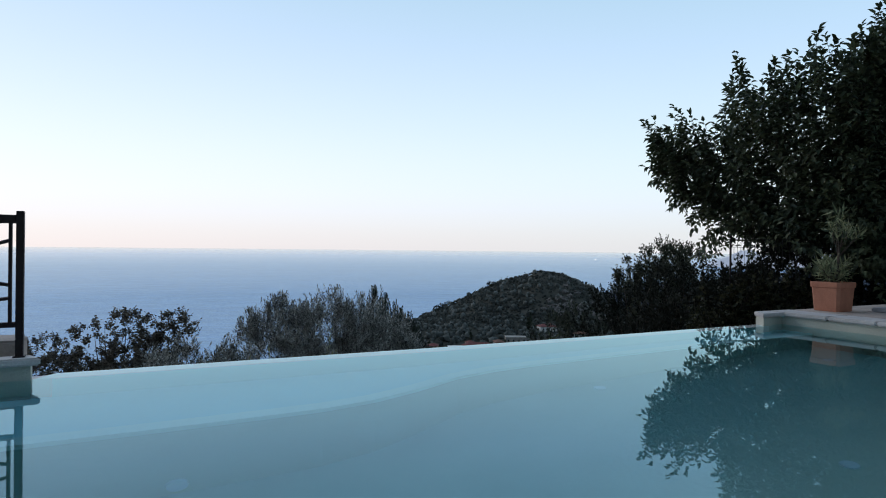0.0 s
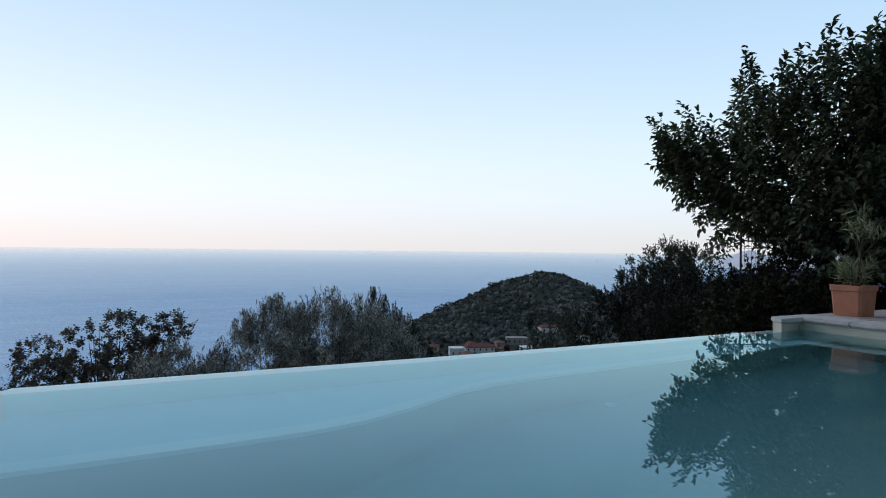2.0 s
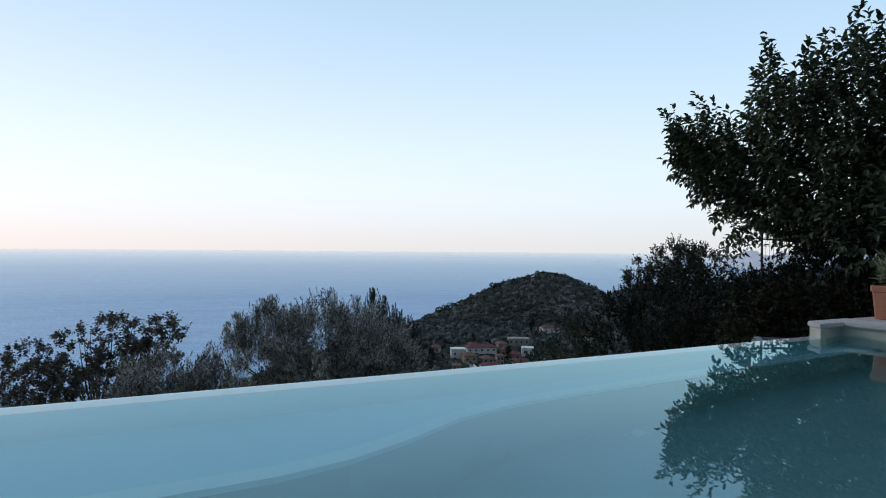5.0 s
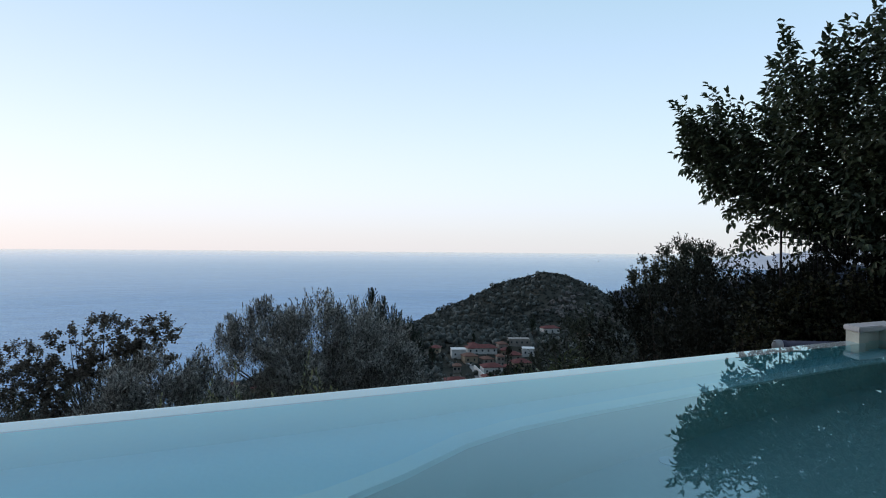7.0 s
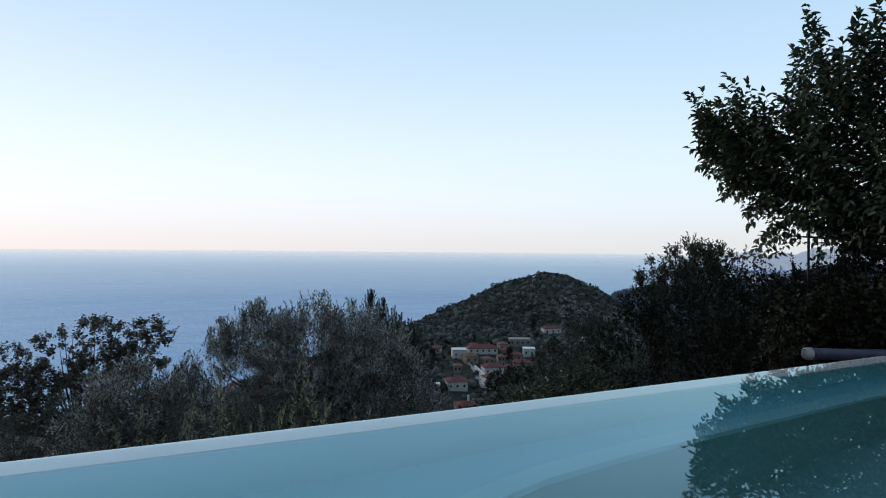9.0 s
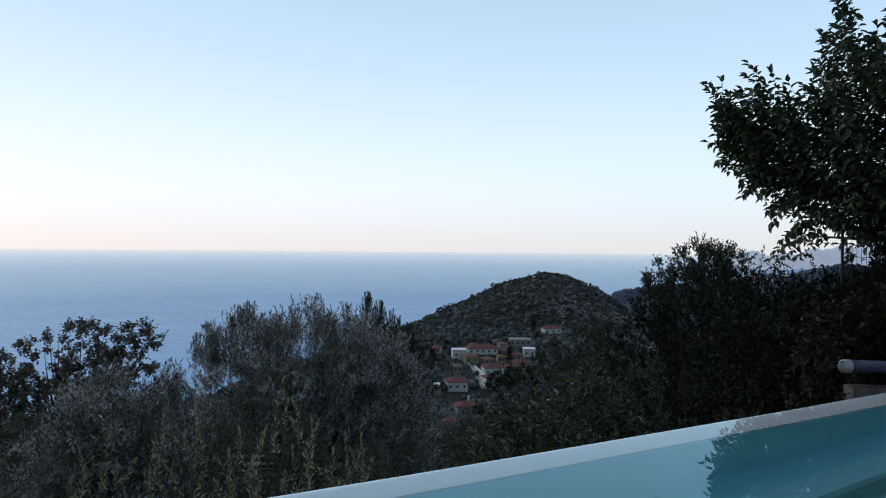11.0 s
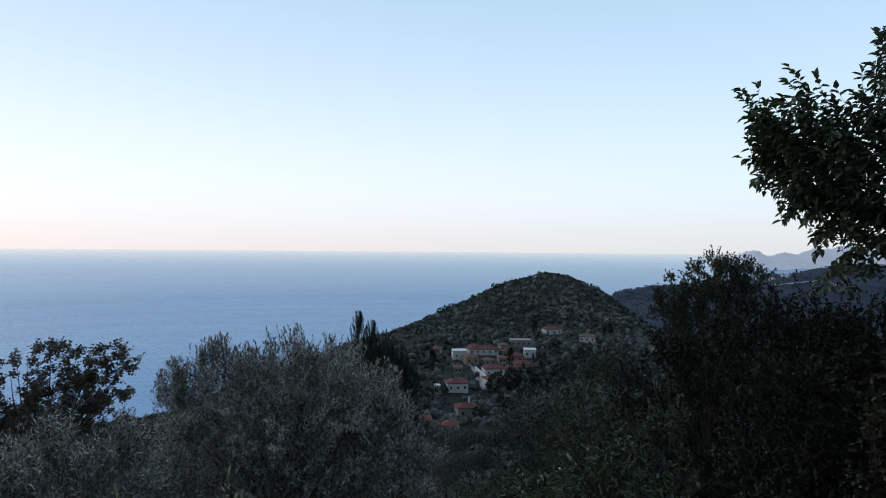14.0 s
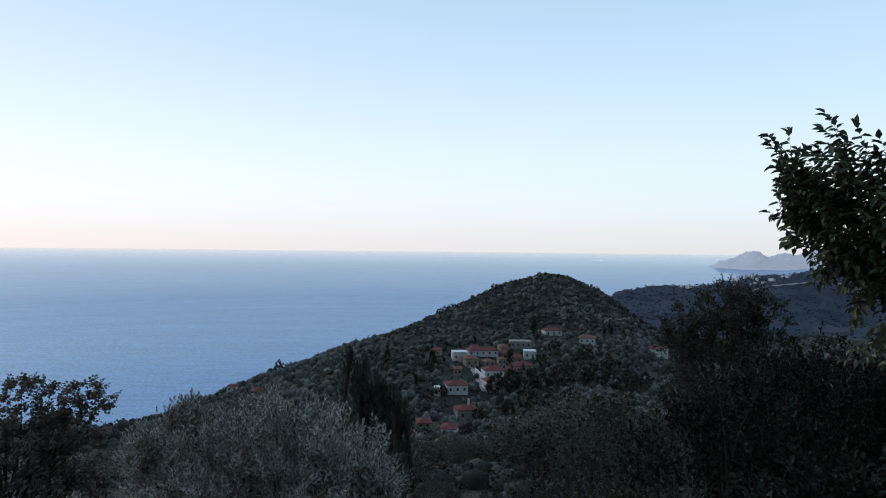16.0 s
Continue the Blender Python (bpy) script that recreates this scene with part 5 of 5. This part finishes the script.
def house(place, row):
    px, py, wide, high, dep, turn, wall, roof = row
    x, y, d = place
    w, h = wide * d / 1060 * 0.92, high * d / 1060 * 0.9
    z = foot(x, y) + 0.2
    g = z - 4.0
    wm = {"w": HOUSE_WHITE, "g": HOUSE_GREY, "o": HOUSE_OCHRE}[wall]
    th = empty("house", pose(x, y, z, 0, 0, turn))
    part("wall", box(-w / 2, -dep / 2, g - z, w / 2, dep / 2, h), wm, th)
    if roof in ("hip", "old", "chimney"):
        rm = ROOF_OLD if roof == "old" else ROOF_RED
        e, rise, half = 0.45, 0.2 * dep, max(0.3, w / 2 - dep * 0.42)
        bm = bmesh.new()
        lo = [bm.verts.new((sx * (w / 2 + e), sy * (dep / 2 + e), h)) for sx, sy in ((-1, -1), (1, -1), (1, 1), (-1, 1))]
        mid = [bm.verts.new((v.co.x, v.co.y, h + 0.18)) for v in lo]
        r0, r1 = bm.verts.new((-half, 0, h + 0.18 + rise)), bm.verts.new((half, 0, h + 0.18 + rise))
        bm.faces.new(lo[::-1])
        for i in range(4):
            bm.faces.new((lo[i], lo[(i + 1) % 4], mid[(i + 1) % 4], mid[i]))
        bm.faces.new((mid[0], mid[1], r1, r0))
        bm.faces.new((mid[1], mid[2], r1))
        bm.faces.new((mid[2], mid[3], r0, r1))
        bm.faces.new((mid[3], mid[0], r0))
        roof_ob = part("roof", bm, rm, th, "red clay tile roof" if rm is ROOF_RED else "weathered clay tile roof")
    else:
        bm = box(-w / 2 - 0.15, -dep / 2 - 0.15, h, w / 2 + 0.15, dep / 2 + 0.15, h + 0.25)
        part("roof", bm, wm, th)
    if roof == "chimney":
        part("chimney", box(w * 0.1, -0.4, h + 0.5, w * 0.1 + 0.8, 0.4, h + 4.2), HOUSE_WHITE, roof_ob, "white chimney stack")
    n = max(2, int(w / 3.2))
    floors = 2 if h > 4.6 else 1
    for fl in range(floors):
        for i in range(n):
            cx = -w / 2 + w * (i + 0.5) / n
            zz = h / floors * fl + 0.28 * h / floors
            win = part("window", box(cx - 0.5, -dep / 2 - 0.03, zz, cx + 0.5, -dep / 2 + 0.2, zz + min(1.25, 0.45 * h / floors)), WINDOW_DARK, th)
            part("sill", box(cx - 0.62, -dep / 2 - 0.14, zz - 0.12, cx + 0.62, -dep / 2 + 0.1, zz), wm, win)
    word = {"w": "white-walled", "g": "grey stone", "o": "ochre-walled"}[wall]
    kind = {"hip": "house with a red hipped tile roof", "old": "house with a weathered tile roof", "flat": "house with a flat roof", "chimney": "house with a red roof and tall chimney"}[roof]
    tagged(th, f"{word} village {kind}", "house", "village houses")


for place, row in zip(PLACES, HOUSES):
    house(place, row)
# dark trees between the houses
grove = []
for k, (rx, rz) in enumerate(((3.2, 2.6), (2.6, 3.0), (0.75, 4.2))):
    at = np.array([0.0, 60.0 + 10 * k, 0.0])
    grove.append(plant("village_tree", at, at + (0, 0, rz * 0.9), dome_tips(at + (0, 0, rz * 1.2), (rx * 0.8, rx * 0.8, rz * 0.9), 10, -0.5, 0.1), (0.5, 0.34), LEAF_NEEDLE if k == 2 else LEAF_SLOPE, 3, 8, 0.8, 0.2, 0.4, inner=0.6, fill=[(at + (0, 0, rz * 1.15), (rx, rx, rz), 130, 9)],
                       label="slim dark cypress beside the village houses" if k == 2 else "dark rounded tree between the village houses", category="tree", group="village trees"))
for i, (px, py, k, sc) in enumerate(((888, 700, 0, 1.3), (910, 697, 1, 1.3), (934, 694, 0, 1.5), (964, 700, 1, 1.3), (1000, 690, 0, 1.4), (1030, 682, 0, 1.3), (1062, 690, 1, 1.3), (1095, 676, 0, 1.2), (985, 722, 0, 1.3), (1020, 726, 1, 1.2), (1060, 735, 0, 1.3), (1105, 730, 0, 1.3), (857, 748, 0, 0.9), (900, 738, 1, 1.1), (1120, 700, 0, 1.2), (1128, 690, 0, 1.0), (1150, 685, 1, 0.8), (1085, 600, 2, 0.7), (1074, 602, 2, 0.6), (690, 650, 2, 0.8), (845, 615, 2, 0.5), (771, 655, 2, 0.9), (907, 652, 2, 0.9), (950, 600, 2, 0.8), (786, 704, 0, 0.7), (960, 650, 0, 0.8), (985, 625, 1, 0.7), (940, 720, 0, 1.1), (1040, 640, 0, 0.9), (1080, 660, 1, 0.9), (760, 715, 1, 0.8), (742, 690, 2, 0.7), (760, 790, 0, 0.9), (830, 775, 1, 0.8), (880, 790, 0, 1.0))):
    x, y, d = on_land(px, py)
    copy_thing(grove[k], Matrix.Translation((x, y, foot(x, y) - 0.4)) @ Matrix.Rotation(i * 1.7, 4, "Z") @ Matrix.Scale(1.15 * sc * d / 230, 4))
for i, (px, k, sc) in enumerate(((783, 0, 0.8), (790, 1, 0.7), (802, 0, 0.6), (878, 1, 0.8), (884, 0, 0.6), (852, 0, 0.5), (760, 0, 0.5), (500, 1, 0.95), (404, 0, 0.6), (421, 0, 0.5), (700, 2, 0.4), (1018, 0, 0.4))):
    d = float(np.interp(px, COLS, CREST_R))
    x, y = EYE[0] + (px - 784) / 1060 * d, EYE[1] + d
    copy_thing(grove[k], Matrix.Translation((x, y, foot(x, y) - 1.2)) @ Matrix.Rotation(i * 1.3, 4, "Z") @ Matrix.Scale(1.3 * sc, 4))
for ob in grove:
    for o in (*ob.children_recursive, ob):
        bpy.data.objects.remove(o)
# trees on the slope between the garden and the village
slope = []
for k, (lm, word) in enumerate(((LEAF_SLOPE, "dark green"), (LEAF_GREY, "silver-grey olive"), (LEAF_DARK, "very dark evergreen"))):
    at = np.array([0.0, 90.0 + 10 * k, 0.0])
    runs = [clumps(at + c, r, n, 6, 0.9, 0.6, -0.5, 0.16, 0.4) for c, r, n in (((0, 0, 3.0), (2.0, 2.0, 1.9), 44), ((0.9, 0.4, 2.4), (1.6, 1.5, 1.5), 28), ((-1.0, -0.3, 2.2), (1.5, 1.6, 1.5), 28))]
    slope.append(spray_plant("slope_tree", at, at + (0, 0, 1.8), np.concatenate([q[0] for q in runs]), np.concatenate([q[1] for q in runs]), 0.15, (0.29, 0.1 if k == 1 else 0.16), lm, 12, 0.16, True, 0.7, 0.05, 0.1, 0.1, 0, 12,
                             label=f"{word} tree on the slope below the garden", category="tree", group="trees on the slope"))
for i in range(66):
    d, px = 27 + 85 * rng.random() ** 0.8, rng.uniform(120, 1420)
    if i < 9:
        d, px = 30 + 5.5 * i, 176 + 11 * i
    x, y = EYE[0] + (px - 784) / 1060 * d, EYE[1] + d
    z = foot(x, y)
    top = 1.4 - d * np.interp(px, (120, 250, 400, 640, 700, 880, 960, 1100, 1250, 1420), (0.33, 0.31, 0.27, 0.24, 0.3, 0.3, 0.25, 0.2, 0.15, 0.13))
    sc = min(rng.uniform(0.8, 1.5), (top - z) / 5.0)
    if sc < 0.35:
        continue
    copy_thing(slope[int(rng.choice((0, 0, 0, 1, 2)))], Matrix.Translation((x, y, z - 0.3)) @ Matrix.Rotation(i * 2.1, 4, "Z") @ Matrix.Diagonal((sc * 1.15, sc * 1.15, sc, 1)))
for ob in slope:
    for o in (*ob.children_recursive, ob):
        bpy.data.objects.remove(o)
# white retaining wall along the village lane
p0, p1 = on_land(846, 660), on_land(868, 692)
lane = part("lane_wall", box(0, -0.3, -3, math.hypot(p1[0] - p0[0], p1[1] - p0[1]), 0.3, 2.6), HOUSE_WHITE)
lane.matrix_world = pose(p0[0], p0[1], foot(p0[0], p0[1]) - 0.3, 0, 0, math.degrees(math.atan2(p1[1] - p0[1], p1[0] - p0[0])))
tagged(lane, "white retaining wall along the village lane", "wall")
lane_pts = [on_land(px, py) for px, py in ((838, 648), (846, 660), (853, 672), (860, 684), (866, 694))]
lv = [(x + o, y, foot(x, y) + 0.5) for x, y, d in lane_pts for o in (-2.2, 1.6)]
tagged(new("road_lane", mesh_of("road_lane", lv, [(2 * i, 2 * i + 1, 2 * i + 3, 2 * i + 2) for i in range(4)], ROAD)), "pale concrete lane climbing between the village houses", "road", kind="structure")
# pale outcrops on the steep side of the hill
for i in range(70):
    px = rng.uniform(975, 1120)
    py = 548 + (px - 1000) * 0.22 + rng.normal(0, 6) if i < 40 else rng.uniform(500, 570)
    x, y, d = on_land(px, py)
    if d < 430:
        continue
    bm = bmesh.new()
    bmesh.ops.create_icosphere(bm, subdivisions=2, radius=rng.uniform(1.0, 2.8))
    for v in bm.verts:
        v.co = v.co * (1 + 0.9 * noise.noise(v.co * 0.7 + Vector((i * 3.0, 0, 0))) + 0.3 * noise.noise(v.co * 2.2))
        v.co.x *= 1.3
    st = part("outcrop", bm, CRAG)
    st.matrix_world = pose(x, y, foot(x, y) + 0.9, 0, 0, 40 * i)
    tagged(st, "pale rock outcrop on the scrubby hill", "rock", "outcrops on the hill")

# ---- houses and a road on the far ridge ----
for i in range(30):
    px = 1285 + 125 * rng.random() if i < 24 else 1205 + 20 * rng.random()
    d = rng.uniform(1270, 1345)
    x, y = EYE[0] + (px - 784) / 1060 * d, EYE[1] + d
    w, h = rng.uniform(3.0, 5.0), rng.uniform(1.8, 2.6)
    th = empty("ridge_house", pose(x, y, foot(x, y) + 1.5, 0, 0, rng.uniform(-30, 30)))
    part("wall", box(-w / 2, -4, -7, w / 2, 4, h), HOUSE_WHITE, th)
    part("roof", bar((0, 0, h), (0, 0, h + 1.6), w * 0.72, 4, None, 0.3), ROOF_OLD if i % 3 else ROOF_RED, th, "low hipped tile roof")
    tagged(th, "tiny pale house in the far ridge settlement", "house", "ridge settlement")
road_px = np.linspace(1330, 1500, 40)
rv = []
for q in road_px:
    for d in (1224, 1229):
        x, y = EYE[0] + (q - 784) / 1060 * d, EYE[1] + d + 6 * np.sin(q * 0.07)
        rv.append((x, y, foot(x, y) + 3.2))
rf = [(2 * i, 2 * i + 2, 2 * i + 3, 2 * i + 1) for i in range(39)]
tagged(new("road", mesh_of("road", rv, rf, ROAD)), "pale road cutting across the far ridge", "road", kind="structure")

# ---- boat ----
boat = empty("boat", pose(EYE[0] + 281 / 1060 * 2900, EYE[1] + 2900, float(sea_z(3005.0)), 0, 0, 25) @ Matrix.Scale(0.5, 4))
bm = bmesh.new()
lo = [bm.verts.new(p) for p in ((-7, -1.4, 0), (4, -1.6, 0), (8, 0, 0.2), (4, 1.6, 0), (-7, 1.4, 0))]
hi = [bm.verts.new(p) for p in ((-7.5, -1.9, 2.2), (4.5, -2.1, 2.4), (9.5, 0, 3.0), (4.5, 2.1, 2.4), (-7.5, 1.9, 2.2))]
bm.faces.new(lo[::-1]), bm.faces.new(hi)
for i in range(5):
    bm.faces.new((lo[i], lo[(i + 1) % 5], hi[(i + 1) % 5], hi[i]))
part("hull", bm, BOAT_WHITE, boat)
part("cabin", box(-5, -1.5, 2.2, 3, 1.5, 5.2, 0.4), BOAT_WHITE, boat)
# glowing block added to brighten the boat
part("deck_lamp", box(-0.8, -0.8, 5.2, 0.8, 0.8, 6.4, 0.3), BOAT_GLOW, boat, "added glowing white block on the cabin")
tagged(boat, "small white motor boat far out at sea", "boat")

# ---- pipe, wall and fence beyond the pool corner ----
wallb = empty("wall_block", pose(5.2, 9.97, 0, 0, 0, -3))
tagged(wallb, "rough whitewashed block wall carrying a pipe", "wall", kind="structure")
part("core", box(0.01, -0.1, -3.4, 3.0, 0.1, -0.74), ROCK, wallb)
for row in range(8):
    for col in range(8):
        x0 = col * 0.4 - (0.2 if row % 2 else 0)
        x1 = min(x0 + 0.39, 3.0)
        x0 = max(x0, 0.0)
        if x1 - x0 < 0.05:
            continue
        part("block", box(x0, -0.115, -0.74 - (row + 1) * 0.2 + 0.012, x1, 0.05, -0.74 - row * 0.2, 0.012), WHITEWASH, wallb)
pipe = empty("pipe", pose(5.02, 9.86, -0.49, 0, 0, -3))
part("tube", bar((0.12, 0, 0), (3.2, 0, 0), 0.07, 24), PIPE, pipe, smooth=True)
bm = bmesh.new()
rings = [[bm.verts.new((x, r * math.cos(q), r * math.sin(q))) for q in np.linspace(0, 2 * math.pi, 25)[:-1]] for x, r in ((-0.028, 0.012), (-0.024, 0.036), (-0.012, 0.06), (0.006, 0.074), (0.025, 0.079), (0.085, 0.079), (0.09, 0.068))]
for r0, r1 in zip(rings, rings[1:]):
    for k in range(24):
        bm.faces.new((r0[k], r0[(k + 1) % 24], r1[(k + 1) % 24], r1[k]))
bm.faces.new(rings[0][::-1]), bm.faces.new(rings[-1])
bmesh.ops.recalc_face_normals(bm, faces=bm.faces[:])
part("end_cap", bm, CAP, pipe, "rounded white plastic end cap", True).location = (0.03, 0, 0)
part("clamp", bar((0.152, 0, 0), (0.18, 0, 0), 0.077, 24), PIPE, pipe)
for x in (0.9, 2.1):
    part("bracket", box(x - 0.03, -0.04, -0.3, x + 0.03, 0.04, -0.06, 0.006), IRON, pipe)
tagged(pipe, "dark blue-grey plastic pipe with a white end cap", "pipe")

fence = empty("fence", pose(5.58, 10.65, 0, 0, 0, -4))
tagged(fence, "wire mesh fence with thin dark posts", "fence")
for i in range(0, 4):
    part("fence_post", box(i * 2.0 - 0.014, -0.014, -3.0, i * 2.0 + 0.014, 0.014, 1.1 + 0.02 * (i % 2), 0.004), IRON, fence)
for i in range(0, 3):
    bm = bmesh.new()
    for j in range(33):
        x = i * 2.0 + 0.06 + j * 0.0585
        bar((x, 0, -1.0), (x, 0, 1.05), 0.0026, 4, bm)
    for z in np.arange(-1.0, 1.06, 0.146):
        bar((i * 2.0 + 0.03, 0, z), (i * 2.0 + 1.97, 0, z), 0.0022, 4, bm)
    part("mesh_panel", bm, WIRE, fence)

# ---- soil bank and stones behind the pool corner ----
n, m = 26, 18
A, B = np.meshgrid(np.linspace(-0.5, 2.4, n), np.linspace(-0.02, -2.6, m), indexing="ij")
rough = 0.03 * np.sin(A * 5 + B * 3) * np.cos(B * 6 - A * 2) + 0.03 * np.sin(A * 13 + B * 17)
Zb = -1.0 - 1.2 * np.clip(np.abs(B) - 2.03, 0, None) + rough - 1.5 * np.clip(0.62 - A, 0, None) - 0.25 * np.clip(1.5 + B, 0, None)
V = np.stack([PO.x + A * PU.x + B * PV.x, PO.y + A * PU.y + B * PV.y, Zb], -1).reshape(-1, 3)
i, j = np.meshgrid(np.arange(n - 1), np.arange(m - 1), indexing="ij")
F = np.stack([i * m + j, i * m + j + 1, (i + 1) * m + j + 1, (i + 1) * m + j], -1).reshape(-1, 4)
tagged(new("ground_bank", mesh_of("ground_bank", V, F[:, ::-1], SOIL, True)), "bare reddish soil bank behind the pool", "soil", kind="structure")
for k, (x, y, z, w, d, h) in enumerate(((4.02, 9.03, -0.975, 0.31, 0.1, 0.016), (4.2, 8.98, -0.97, 0.11, 0.08, 0.045), (4.5, 9.2, -0.96, 0.17, 0.11, 0.05), (4.85, 9.33, -0.96, 0.15, 0.1, 0.06))):
    outline = [(w * np.cos(q) * rng.uniform(0.7, 1.1), d * np.sin(q) * rng.uniform(0.7, 1.1)) for q in np.linspace(0, 6.28, 8)[:-1]]
    bm = prism(outline, -h, h)
    bmesh.ops.bevel(bm, geom=bm.edges[:], offset=0.012, segments=1, affect="EDGES")
    bmesh.ops.subdivide_edges(bm, edges=bm.edges[:], cuts=1)
    for v in bm.verts:
        v.co += Vector((1, 1, 0.8)) * 0.02 * noise.noise(v.co * 14 + Vector((k * 7, 0, 0)))
    st = part("stone", bm, ROCK)
    st.matrix_world = pose(x, y, z, 4 * (k % 2), 2, 16 + 6 * k)
    tagged(st, "rough pale flat stone lying on the soil bank", "stone", "stones on the bank")

# broken crate and a weed on the bank
crate = empty("crate", pose(3.02, 9.1, -1.4, 38, -24, 30) @ Matrix.Scale(0.78, 4))
tagged(crate, "broken weathered wooden crate lying on the slope", "crate")
for i in range(3):
    part("slat", box(-0.17 + 0.02 * i, -0.008, 0.05 + i * 0.085, 0.17 + 0.015 * i, 0.008, 0.095 + i * 0.085, 0.002), OLD_WOOD, crate)
for x in (-0.15, 0.02, 0.16):
    part("upright", box(x - 0.012, 0.009, -0.05, x + 0.012, 0.034, 0.29 - 0.3 * abs(x), 0.002), OLD_WOOD, crate)
for i in range(2):
    part("slat", box(-0.16, 0.12 + i * 0.1, 0.0, 0.18, 0.17 + i * 0.1, 0.016, 0.002), OLD_WOOD, crate)
for x, y, z in ((3.58, 8.97, -0.86), (3.45, 9.05, -1.0)):
    tips = np.array([[x + 0.16 * np.cos(q), y + 0.12 * np.sin(q), z + 0.08 * np.sin(q * 3)] for q in np.linspace(0, 5.5, 7)])
    plant("weed", (x, y, z - 0.22), (x, y, z - 0.14), tips, (0.04, 0.02), LEAF_VINE, 6, 7, 0.1, 0.006, 0.5, inner=0.3, label="yellow-green weed growing on the soil bank", category="plant", group="weeds on the bank")
